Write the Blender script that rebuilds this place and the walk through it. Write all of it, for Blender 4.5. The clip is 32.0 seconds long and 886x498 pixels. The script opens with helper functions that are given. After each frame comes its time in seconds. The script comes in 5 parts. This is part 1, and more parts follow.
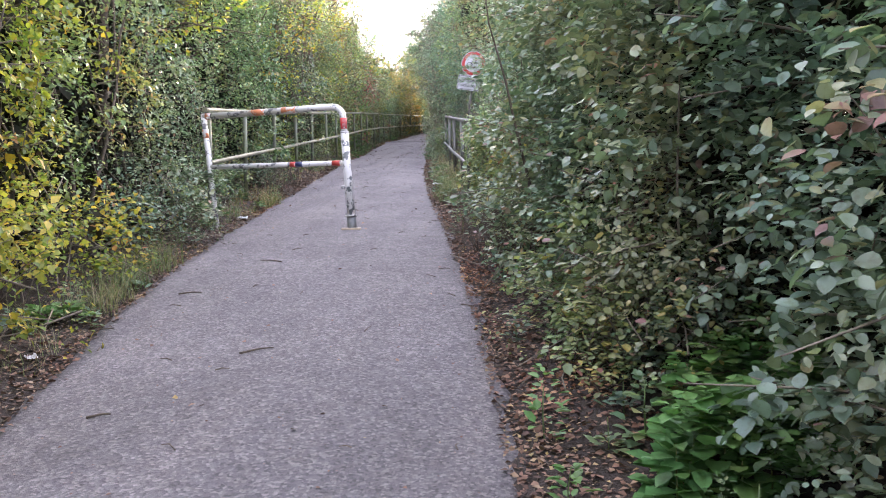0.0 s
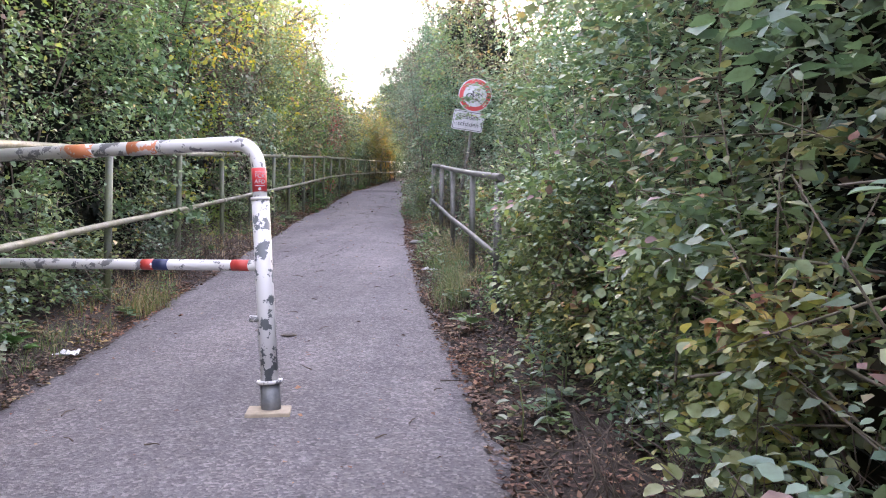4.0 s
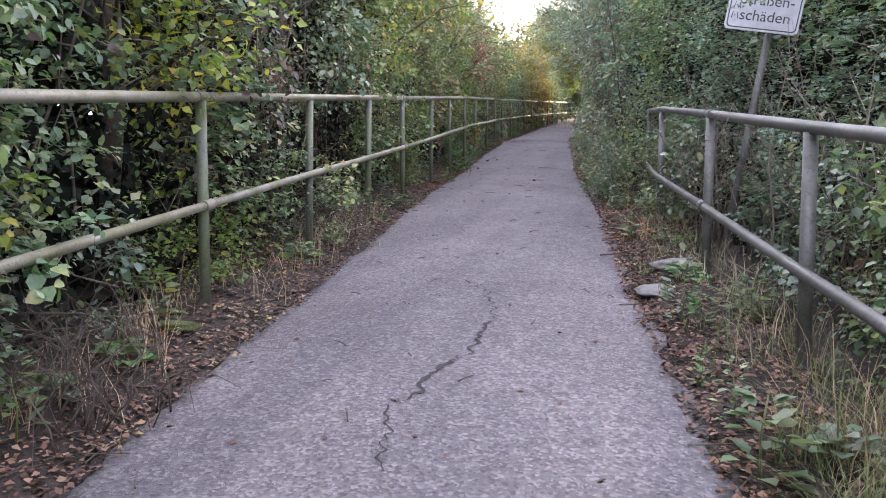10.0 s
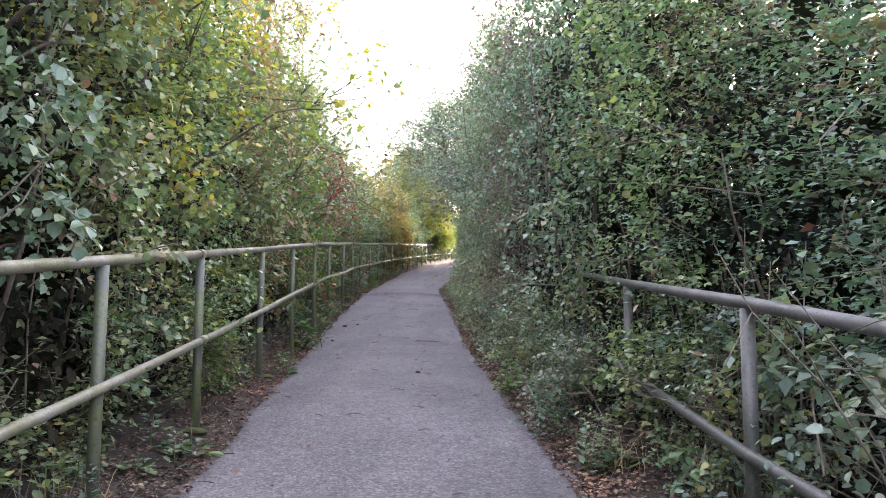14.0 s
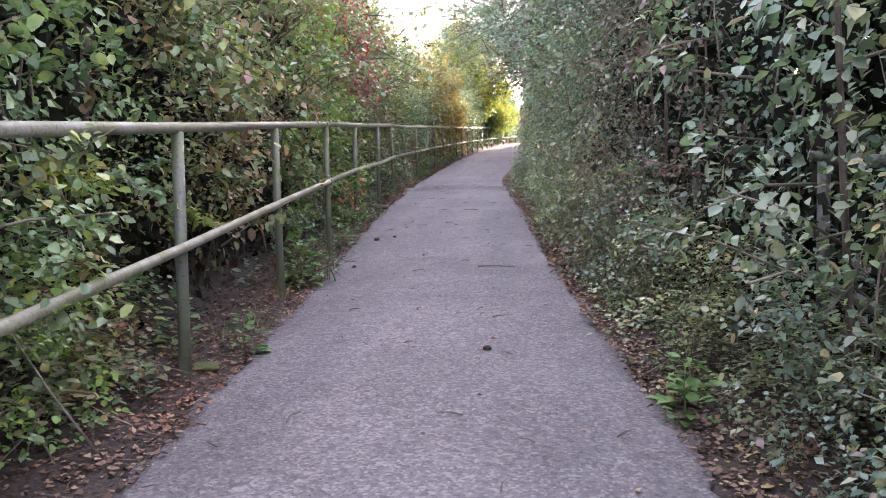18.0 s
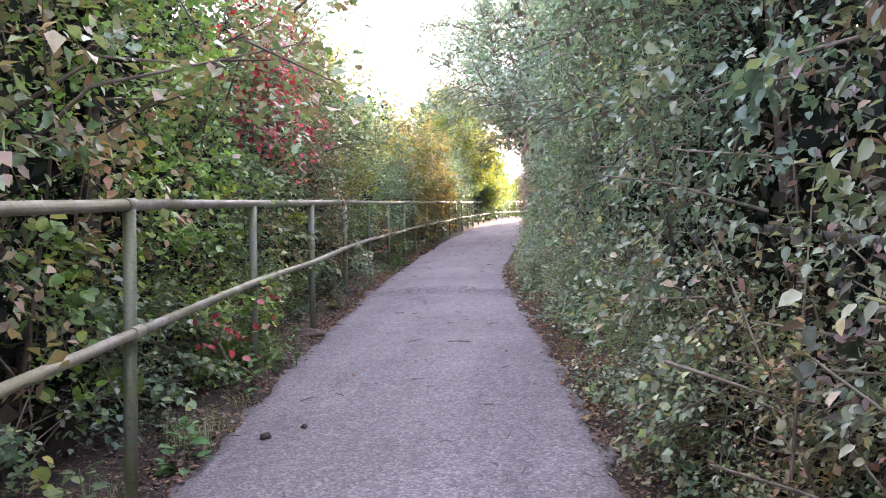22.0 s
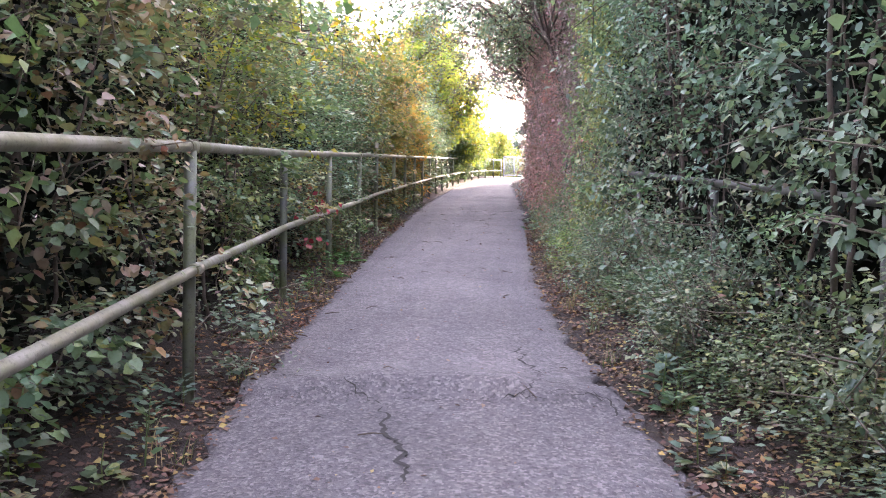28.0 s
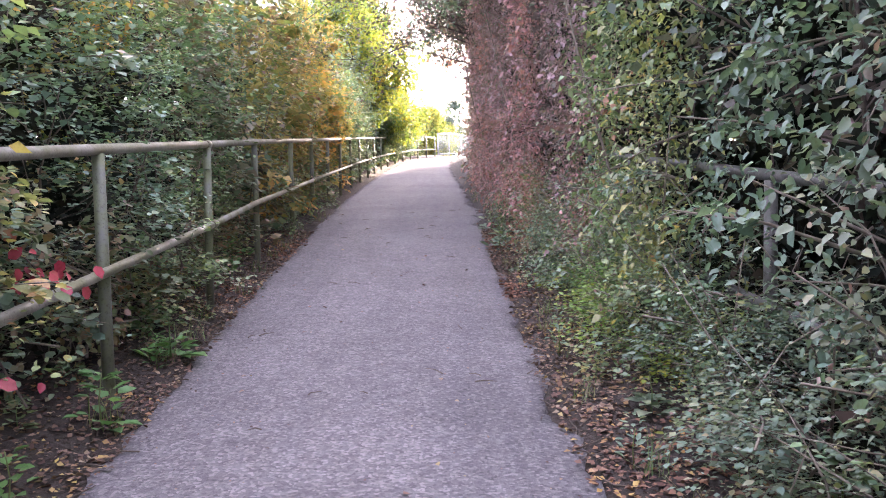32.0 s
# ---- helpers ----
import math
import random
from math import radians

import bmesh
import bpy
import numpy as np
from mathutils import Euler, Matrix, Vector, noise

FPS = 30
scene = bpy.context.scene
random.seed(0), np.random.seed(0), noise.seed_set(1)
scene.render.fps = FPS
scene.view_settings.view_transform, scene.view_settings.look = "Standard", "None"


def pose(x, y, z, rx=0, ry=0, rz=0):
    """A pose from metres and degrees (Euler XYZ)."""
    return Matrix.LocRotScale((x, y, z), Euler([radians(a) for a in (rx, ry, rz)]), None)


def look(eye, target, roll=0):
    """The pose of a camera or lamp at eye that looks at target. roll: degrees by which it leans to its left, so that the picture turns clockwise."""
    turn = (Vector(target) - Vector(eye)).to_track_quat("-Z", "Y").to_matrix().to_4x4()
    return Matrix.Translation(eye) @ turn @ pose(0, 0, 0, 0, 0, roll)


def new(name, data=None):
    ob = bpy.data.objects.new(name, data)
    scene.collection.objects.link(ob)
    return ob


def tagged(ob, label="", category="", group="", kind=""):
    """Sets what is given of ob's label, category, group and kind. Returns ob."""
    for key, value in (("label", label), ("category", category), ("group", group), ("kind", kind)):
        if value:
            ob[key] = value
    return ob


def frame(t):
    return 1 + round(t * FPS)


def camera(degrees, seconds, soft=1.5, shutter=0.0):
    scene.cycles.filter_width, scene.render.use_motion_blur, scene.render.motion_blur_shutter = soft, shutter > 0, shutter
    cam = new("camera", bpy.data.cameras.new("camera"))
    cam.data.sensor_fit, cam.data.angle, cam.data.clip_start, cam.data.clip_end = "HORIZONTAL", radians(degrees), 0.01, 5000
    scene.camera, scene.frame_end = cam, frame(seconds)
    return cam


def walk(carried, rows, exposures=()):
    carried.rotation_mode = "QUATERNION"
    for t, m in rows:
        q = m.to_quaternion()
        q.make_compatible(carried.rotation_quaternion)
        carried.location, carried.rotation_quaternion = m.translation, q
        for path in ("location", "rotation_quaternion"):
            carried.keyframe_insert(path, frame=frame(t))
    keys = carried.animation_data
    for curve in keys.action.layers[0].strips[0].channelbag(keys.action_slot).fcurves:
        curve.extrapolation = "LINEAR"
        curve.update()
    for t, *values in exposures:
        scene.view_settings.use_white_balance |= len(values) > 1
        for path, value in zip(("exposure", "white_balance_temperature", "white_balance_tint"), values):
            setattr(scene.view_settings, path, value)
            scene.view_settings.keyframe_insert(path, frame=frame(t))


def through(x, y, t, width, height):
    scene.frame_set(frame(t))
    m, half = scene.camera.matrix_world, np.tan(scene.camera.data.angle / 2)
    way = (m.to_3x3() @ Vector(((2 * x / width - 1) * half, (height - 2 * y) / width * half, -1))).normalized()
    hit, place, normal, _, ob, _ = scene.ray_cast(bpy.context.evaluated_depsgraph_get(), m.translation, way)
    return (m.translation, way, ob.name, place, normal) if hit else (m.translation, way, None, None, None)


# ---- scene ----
cam = camera(58.9, 32.0, soft=1.05)

PATH = [
    (0, (1.92, -1.853, 0.307), (1.674, 0.127, 0.175), -0.8),
    (0.5, (1.791, -1.311, 0.363), (1.561, 0.667, 0.181), -0.8),
    (1, (1.672, -0.77, 0.453), (1.441, 1.21, 0.291), -0.4),
    (1.5, (1.523, -0.246, 0.515), (1.321, 1.732, 0.292), -0.5),
    (2, (1.456, 0.298, 0.605), (1.245, 2.285, 0.52), -0.5),
    (2.5, (1.334, 0.858, 0.648), (1.14, 2.848, 0.609), -0.6),
    (4.5, (1.023, 2.96, 0.847), (0.869, 4.954, 0.835), 0.7),
    (5, (0.949, 3.488, 0.913), (0.79, 5.481, 0.882), -0.5),
    (5.5, (0.892, 3.988, 0.967), (0.692, 5.977, 0.893), -0.5),
    (6, (0.844, 4.532, 1.006), (0.672, 6.522, 0.905), -1.2),
    (6.5, (0.834, 5.019, 1.049), (0.627, 7.004, 0.917), -1.1),
    (7, (0.739, 5.496, 1.099), (0.381, 7.462, 1.014), -1.1),
    (7.5, (0.712, 5.953, 1.139), (0.192, 7.882, 1.043), -0.7),
    (8, (0.604, 6.456, 1.192), (-0.039, 8.347, 1.085), -0.8),
    (8.5, (0.464, 6.919, 1.243), (-0.157, 8.817, 1.131), -1.2),
    (9, (0.288, 7.388, 1.322), (-0.332, 9.285, 1.191), -1.3),
    (9.5, (0.086, 7.823, 1.393), (-0.518, 9.725, 1.252), -1.7),
    (10, (-0.099, 8.289, 1.42), (-0.628, 10.211, 1.251), 0.5),
    (10.5, (-0.313, 8.757, 1.486), (-0.797, 10.69, 1.307), 0.5),
    (11, (-0.443, 9.242, 1.541), (-0.862, 11.196, 1.459), 0.6),
    (11.5, (-0.585, 9.706, 1.671), (-1.007, 11.66, 1.733), 1.3),
    (12, (-0.693, 10.172, 1.743), (-1.105, 12.128, 1.809), 2.0),
    (12.5, (-0.775, 10.674, 1.841), (-1.183, 12.628, 1.97), 2.7),
    (13, (-0.866, 11.154, 1.906), (-1.218, 13.117, 2.054), 2.0),
    (13.5, (-0.91, 11.629, 1.954), (-1.112, 13.608, 2.156), 1.3),
    (14, (-1.013, 12.101, 1.973), (-1.178, 14.085, 2.155), 0.4),
    (14.5, (-1.096, 12.538, 1.98), (-1.245, 14.53, 2.083), 0.1),
    (15, (-1.199, 12.965, 1.996), (-1.506, 14.941, 1.979), 2.6),
    (15.5, (-1.218, 13.359, 1.995), (-1.498, 15.335, 1.866), -0.2),
    (17.5, (-1.4, 15.197, 2.161), (-1.713, 17.169, 2.061), -0.6),
    (18, (-1.484, 15.735, 2.222), (-1.791, 17.708, 2.116), -1.1),
    (18.5, (-1.496, 16.308, 2.27), (-1.794, 18.281, 2.135), -0.6),
    (19, (-1.558, 16.868, 2.326), (-1.84, 18.842, 2.174), -1.3),
    (19.5, (-1.592, 17.396, 2.37), (-1.856, 19.373, 2.211), -1.6),
    (20, (-1.717, 17.945, 2.453), (-1.989, 19.924, 2.355), -1.0),
    (20.5, (-1.793, 18.483, 2.544), (-2.071, 20.464, 2.532), -2.6),
    (21, (-1.877, 19.069, 2.652), (-2.157, 21.047, 2.757), -3.9),
    (21.5, (-1.962, 19.621, 2.706), (-2.245, 21.598, 2.807), -2.5),
    (22, (-1.969, 20.132, 2.713), (-2.248, 22.111, 2.791), -1.3),
    (22.5, (-2.045, 20.609, 2.739), (-2.32, 22.59, 2.791), 0.4),
    (23, (-2.07, 21.104, 2.799), (-2.35, 23.084, 2.821), 0.6),
    (23.5, (-2.13, 21.586, 2.874), (-2.405, 23.567, 2.879), 0.7),
    (24, (-2.298, 22.08, 2.955), (-2.573, 24.061, 2.955), 1.0),
    (24.5, (-2.417, 22.582, 3.009), (-2.699, 24.562, 3.022), 1.2),
    (26.5, (-2.794, 24.508, 3.197), (-3.146, 26.477, 3.219), 2.1),
    (27, (-2.838, 25.032, 3.25), (-3.159, 27.006, 3.249), 1.5),
    (27.5, (-2.967, 25.541, 3.287), (-3.236, 27.523, 3.264), 1.0),
    (28, (-3.041, 26.084, 3.324), (-3.217, 28.076, 3.287), 1.0),
    (28.5, (-3.096, 26.629, 3.375), (-3.271, 28.621, 3.313), 0.8),
    (29, (-3.107, 27.14, 3.434), (-3.256, 29.132, 3.345), 0.0),
    (29.5, (-3.103, 27.646, 3.513), (-3.234, 29.638, 3.395), 0.5),
    (30, (-3.154, 28.153, 3.575), (-3.264, 30.147, 3.468), 1.0),
    (30.5, (-3.142, 28.646, 3.59), (-3.224, 30.642, 3.479), 0.7),
    (31, (-3.188, 29.178, 3.64), (-3.239, 31.175, 3.526), 0.3),
    (31.5, (-3.241, 29.668, 3.684), (-3.262, 31.663, 3.538), -0.3),
    (32, (-3.276, 30.194, 3.795), (-3.284, 32.191, 3.699), -1.1),
]
walk(cam, [(t, look(eye, target, roll)) for t, eye, target, roll in PATH], [(0, 3.58, 6420, 20), (5, 3.46, 6380, 24), (7, 3.34, 6420, 23), (9, 3.5, 6350, 23), (13, 3.5, 6350, 20), (15, 3.8, 6350, 20), (18, 3.95, 6400, 26), (20, 4.06, 6350, 27), (23, 4.15, 6300, 28), (28, 4.18, 6330, 29), (30, 4.12, 6330, 30), (32, 4.22, 6330, 31)])

# ---- world, sun ----
SUN_AZ, SUN_EL = 14.5, 16.0
world = bpy.data.worlds.new("world")
scene.world = world
world.use_nodes = True
wn = world.node_tree.nodes
sky = wn.new("ShaderNodeTexSky")
sky.sky_type = "NISHITA"
sky.sun_disc = False
sky.sun_elevation, sky.sun_rotation = radians(SUN_EL), radians(SUN_AZ)
sky.dust_density, sky.air_density, sky.ozone_density = 3.0, 1.0, 1.5
wl_ = world.node_tree.links
wn["Background"].inputs[1].default_value = 0.05
wl_.new(sky.outputs[0], wn["Background"].inputs[0])
# thin high haze: an even, pale veil over the whole sky
haze = wn.new("ShaderNodeBackground")
haze.inputs[0].default_value, haze.inputs[1].default_value = (0.90, 0.91, 1.04, 1), 0.42
veil = wn.new("ShaderNodeAddShader")
wl_.new(wn["Background"].outputs[0], veil.inputs[0])
wl_.new(haze.outputs[0], veil.inputs[1])
wl_.new(veil.outputs[0], wn["World Output"].inputs[0])

sun = new("sun", bpy.data.lights.new("sun", "SUN"))
sun.data.energy, sun.data.angle, sun.data.color = 2.0, radians(2.0), (1.0, 0.82, 0.58)
to_sun = Vector((math.sin(radians(SUN_AZ)) * math.cos(radians(SUN_EL)), math.cos(radians(SUN_AZ)) * math.cos(radians(SUN_EL)), math.sin(radians(SUN_EL))))
sun.matrix_world = look(to_sun * 60, (0, 0, 0))

# ---- plan: left and right edge of the asphalt, and its height, along y ----
LY = [-29.62, -7.8, 1.15, 2.33, 3.9, 5.99, 9.18, 11.04, 12.16, 13.89, 16.79, 19.61, 23.85, 27.38, 29.44, 30.78, 32.82, 34.45, 37.14, 40.85, 44.4, 48.4, 53.4, 57.11, 60.41, 64.43, 69.46, 75.52, 83.63, 110.01]
LX = [6.84, 1.78, -0.36, -0.67, -0.97, -1.3, -1.74, -1.96, -2.1, -2.37, -2.77, -3.19, -3.78, -4.18, -4.29, -4.42, -4.57, -4.72, -4.87, -4.96, -5.07, -5.13, -5.14, -5.06, -4.81, -4.37, -3.3, -1.06, 2.92, 17.24]
RY = [-29.56, -7.75, 0.71, 2, 3.67, 6.21, 8.21, 9.7, 11.75, 13.59, 16.52, 19.37, 23.94, 27.71, 30.43, 32.97, 34.5, 36.57, 41.46, 49.46, 56.46, 61.46, 66.47, 70.51, 75.58, 83.69, 110.08]
RX = [9.23, 3.88, 1.85, 1.7, 1.42, 0.95, 0.57, 0.3, -0.03, -0.32, -0.68, -1.13, -1.72, -2.17, -2.58, -2.78, -2.78, -2.8, -2.8, -2.98, -3.12, -3.08, -2.82, -1.53, 1.14, 5.42, 19.74]
GY = [-29.59, -7.77, 1.28, 3.25, 6, 7.49, 10.42, 11.54, 13.06, 17.05, 22.47, 27.59, 29.64, 31.96, 33.73, 35.49, 37.58, 41.43, 45.43, 48.63, 57.13, 64.25, 71.5, 79.61, 110.04]
GZ = [-3.79, -1.69, -0.63, -0.34, -0, 0.14, 0.48, 0.64, 0.77, 1.22, 1.66, 2.25, 2.51, 2.76, 2.91, 3.08, 3.3, 3.75, 4.13, 4.45, 5.33, 6.07, 6.67, 6.9, 7.14]
YS = np.arange(-30, 110.1, 0.1)


def smooth(ys, vs, w=9):
    v = np.interp(YS, ys, vs)
    return np.convolve(np.pad(v, w, mode="edge"), np.ones(2 * w + 1) / (2 * w + 1), mode="valid")


SL_, SR_, SG_ = smooth(LY, LX), smooth(RY, RX), smooth(GY, GZ)


def xl(y): return np.interp(y, YS, SL_)
def xr(y): return np.interp(y, YS, SR_)
def gz(y): return np.interp(y, YS, SG_)
def fbm(x, y, z=0.0): return noise.fractal((x, y, z), 0.6, 2.0, 4)


def verge(x, y):
    """Height of the soil at a place."""
    d = max(xl(y) - x, x - xr(y))
    z = gz(y)
    if d < 0:
        return z - 0.06
    rise = min(d / 0.45, 1.0)
    z += -0.025 + (0.10 if x < xl(y) else 0.075) * rise * rise * (3 - 2 * rise) + 0.03 * fbm(x * 2.2, y * 2.2)
    if d > 2.5:
        z -= min((d - 2.5) * 0.10, 0.9)
    return z


# ---- materials ----
def material(name, rough=0.6, metal=0.0):
    m = bpy.data.materials.new(name)
    m.use_nodes = True
    b = m.node_tree.nodes["Principled BSDF"]
    b.inputs["Roughness"].default_value, b.inputs["Metallic"].default_value = rough, metal
    return m, m.node_tree.nodes, m.node_tree.links, b


def add_ramp(n, stops, interp="LINEAR"):
    r = n.new("ShaderNodeValToRGB")
    r.color_ramp.interpolation = interp
    e = r.color_ramp.elements
    while len(e) < len(stops):
        e.new(0.5)
    for k, (p, c) in enumerate(stops):
        e[k].position, e[k].color = p, (*c, 1)
    return r


def add_noise(n, l, coord, scale, detail=4.0, rough=0.6):
    t = n.new("ShaderNodeTexNoise")
    t.inputs["Scale"].default_value, t.inputs["Detail"].default_value, t.inputs["Roughness"].default_value = scale, detail, rough
    l.new(coord, t.inputs["Vector"])
    return t


def add_mix(n, l, fac, a, b, kind="MIX"):
    m = n.new("ShaderNodeMix")
    m.data_type, m.blend_type = "RGBA", kind
    for sock, v in ((m.inputs[0], fac), (m.inputs[6], a), (m.inputs[7], b)):
        if isinstance(v, (int, float)):
            sock.default_value = v
        elif isinstance(v, tuple):
            sock.default_value = (*v, 1)
        else:
            l.new(v, sock)
    return m.outputs[2]


def add_bump(n, l, b, height, strength, dist):
    u = n.new("ShaderNodeBump")
    u.inputs["Strength"].default_value, u.inputs["Distance"].default_value = strength, dist
    l.new(height, u.inputs["Height"])
    l.new(u.outputs[0], b.inputs["Normal"])


def asphalt_material():
    m, n, l, b = material("old_asphalt", 0.86)
    co = n.new("ShaderNodeTexCoord").outputs["Object"]
    big = add_noise(n, l, co, 0.9, 5, 0.6)
    mid = add_noise(n, l, co, 14, 4, 0.7)
    v = n.new("ShaderNodeTexVoronoi")
    v.inputs["Scale"].default_value = 78
    l.new(co, v.inputs["Vector"])
    v2 = n.new("ShaderNodeTexVoronoi")
    v2.inputs["Scale"].default_value = 210
    l.new(co, v2.inputs["Vector"])
    base = add_ramp(n, [(0.3, (0.096, 0.090, 0.093)), (0.55, (0.127, 0.119, 0.122)), (0.75, (0.157, 0.147, 0.150))])
    l.new(big.outputs[0], base.inputs[0])
    stone = add_ramp(n, [(0.0, (0.38, 0.37, 0.40)), (0.3, (0.78, 0.77, 0.82)), (0.7, (1.1, 1.06, 1.08)), (1.0, (1.95, 1.86, 1.84))])
    sep = n.new("ShaderNodeSeparateColor")
    l.new(v.outputs["Color"], sep.inputs[0])
    l.new(sep.outputs[0], stone.inputs[0])
    c = add_mix(n, l, 0.72, base.outputs[0], stone.outputs[0], "MULTIPLY")
    # faint lengthwise streaks worn by feet and wheels
    run = n.new("ShaderNodeMapping")
    run.inputs["Scale"].default_value = (3.2, 0.22, 1.0)
    l.new(co, run.inputs["Vector"])
    streak = add_noise(n, l, run.outputs[0], 1.0, 4, 0.6)
    worn = add_ramp(n, [(0.32, (0.84, 0.84, 0.87)), (0.5, (1, 1, 1)), (0.7, (1.14, 1.12, 1.09))])
    l.new(streak.outputs[0], worn.inputs[0])
    c = add_mix(n, l, 0.9, c, worn.outputs[0], "MULTIPLY")
    dirt = add_ramp(n, [(0.35, (0.72, 0.7, 0.68)), (0.6, (1, 1, 1))])
    l.new(mid.outputs[0], dirt.inputs[0])
    c = add_mix(n, l, 0.8, c, dirt.outputs[0], "MULTIPLY")
    l.new(c, b.inputs["Base Color"])
    h = n.new("ShaderNodeMath")
    h.operation = "ADD"
    l.new(v.outputs["Distance"], h.inputs[0])
    l.new(v2.outputs["Distance"], h.inputs[1])
    add_bump(n, l, b, h.outputs[0], 0.55, 0.006)
    return m


def soil_material():
    m, n, l, b = material("leafy_soil", 0.95)
    co = n.new("ShaderNodeTexCoord").outputs["Object"]
    a, c = add_noise(n, l, co, 2.2, 6, 0.7), add_noise(n, l, co, 38, 5, 0.7)
    r1 = add_ramp(n, [(0.3, (0.020, 0.015, 0.012)), (0.55, (0.042, 0.030, 0.024)), (0.75, (0.028, 0.026, 0.016))])
    l.new(a.outputs[0], r1.inputs[0])
    r2 = add_ramp(n, [(0.3, (0.45, 0.42, 0.4)), (0.55, (1, 1, 1)), (0.72, (1.9, 1.7, 1.5))])
    l.new(c.outputs[0], r2.inputs[0])
    l.new(add_mix(n, l, 0.9, r1.outputs[0], r2.outputs[0], "MULTIPLY"), b.inputs["Base Color"])
    add_bump(n, l, b, c.outputs[0], 0.9, 0.03)
    return m


def leaf_material(name, stops, rough=0.42, through=0.30, vivid=1.1, lift=1.5, gloss=0.45):
    """Leaves: colour by leaf, a second shade by plant, some light passing through the blade."""
    m, n, l, b = material(name, rough)
    geo = n.new("ShaderNodeNewGeometry")
    obj = n.new("ShaderNodeObjectInfo")
    r = add_ramp(n, [(p, tuple(lift * g * max(0.6 * min(c), sum(c) / 3 + vivid * (v - sum(c) / 3)) for v, g in zip(c, (1.11, 1.06, 1.28)))) for p, c in stops])
    # leaves of one branch tend to the same age: patches a hand or two across
    where = n.new("ShaderNodeVectorMath")
    where.operation = "ADD"
    l.new(n.new("ShaderNodeTexCoord").outputs["Object"], where.inputs[0])
    l.new(obj.outputs["Random"], where.inputs[1])
    patch = add_noise(n, l, where.outputs[0], 1.9, 3, 0.55)
    mixed = n.new("ShaderNodeMath")
    mixed.operation = "MULTIPLY_ADD"
    mixed.inputs[1].default_value = 1.35
    l.new(patch.outputs[0], mixed.inputs[0])
    half = n.new("ShaderNodeMath")
    half.operation = "MULTIPLY_ADD"
    half.inputs[1].default_value, half.inputs[2].default_value = 0.85, -0.62
    l.new(geo.outputs["Random Per Island"], half.inputs[0])
    l.new(half.outputs[0], mixed.inputs[2])
    l.new(mixed.outputs[0], r.inputs[0])
    tone = add_ramp(n, [(0.0, (0.72, 0.84, 0.88)), (0.35, (1.1, 1.2, 1.15)), (0.7, (1.22, 1.2, 1.2)), (1.0, (1.42, 1.32, 1.12))])
    l.new(obj.outputs["Random"], tone.inputs[0])
    c = add_mix(n, l, 0.7, r.outputs[0], tone.outputs[0], "MULTIPLY")
    # whole branches that have begun to turn
    turned = add_noise(n, l, where.outputs[0], 0.75, 2, 0.5)
    tr_ = add_ramp(n, [(0.40, (0.90, 1.0, 1.04)), (0.52, (1.0, 1.0, 1.0)), (0.66, (1.24, 1.0, 0.88))])
    l.new(turned.outputs[0], tr_.inputs[0])
    c = add_mix(n, l, 1.0, c, tr_.outputs[0], "MULTIPLY")
    co = n.new("ShaderNodeTexCoord").outputs["Object"]
    spot = add_noise(n, l, co, 45, 3, 0.6)
    sr = add_ramp(n, [(0.3, (0.72, 0.66, 0.55)), (0.5, (1, 1, 1)), (0.8, (1.12, 1.12, 1.1))])
    l.new(spot.outputs[0], sr.inputs[0])
    c = add_mix(n, l, 0.8, c, sr.outputs[0], "MULTIPLY")
    l.new(c, b.inputs["Base Color"])
    b.inputs["Specular IOR Level"].default_value = gloss
    tr = n.new("ShaderNodeBsdfTranslucent")
    bright = add_mix(n, l, 1.0, c, (1.4, 1.6, 0.8), "MULTIPLY")
    l.new(bright, tr.inputs[0])
    ms = n.new("ShaderNodeMixShader")
    ms.inputs[0].default_value = through
    l.new(b.outputs[0], ms.inputs[1])
    l.new(tr.outputs[0], ms.inputs[2])
    l.new(ms.outputs[0], n["Material Output"].inputs[0])
    return m


def bark_material(name, c1, c2):
    m, n, l, b = material(name, 0.9)
    co = n.new("ShaderNodeTexCoord").outputs["Object"]
    t = add_noise(n, l, co, 22, 5, 0.7)
    r = add_ramp(n, [(0.3, c1), (0.7, c2)])
    l.new(t.outputs[0], r.inputs[0])
    l.new(r.outputs[0], b.inputs["Base Color"])
    add_bump(n, l, b, t.outputs[0], 0.7, 0.01)
    return m


def rail_material(name, clean, algae, amount):
    """Galvanised tube, dulled, with algae and lichen."""
    m, n, l, b = material(name, 0.55)
    co = n.new("ShaderNodeTexCoord").outputs["Object"]
    a, s = add_noise(n, l, co, 4.5, 6, 0.7), add_noise(n, l, co, 60, 4, 0.7)
    r = add_ramp(n, [(amount - 0.12, clean), (amount + 0.1, algae)])
    l.new(a.outputs[0], r.inputs[0])
    sp = add_ramp(n, [(0.34, (0.5, 0.5, 0.45)), (0.46, (1, 1, 1)), (0.62, (1, 1, 1)), (0.7, (1.45, 1.45, 1.35))])
    l.new(s.outputs[0], sp.inputs[0])
    l.new(add_mix(n, l, 0.85, r.outputs[0], sp.outputs[0], "MULTIPLY"), b.inputs["Base Color"])
    b.inputs["Metallic"].default_value = 0.15
    add_bump(n, l, b, s.outputs[0], 0.35, 0.003)
    return m


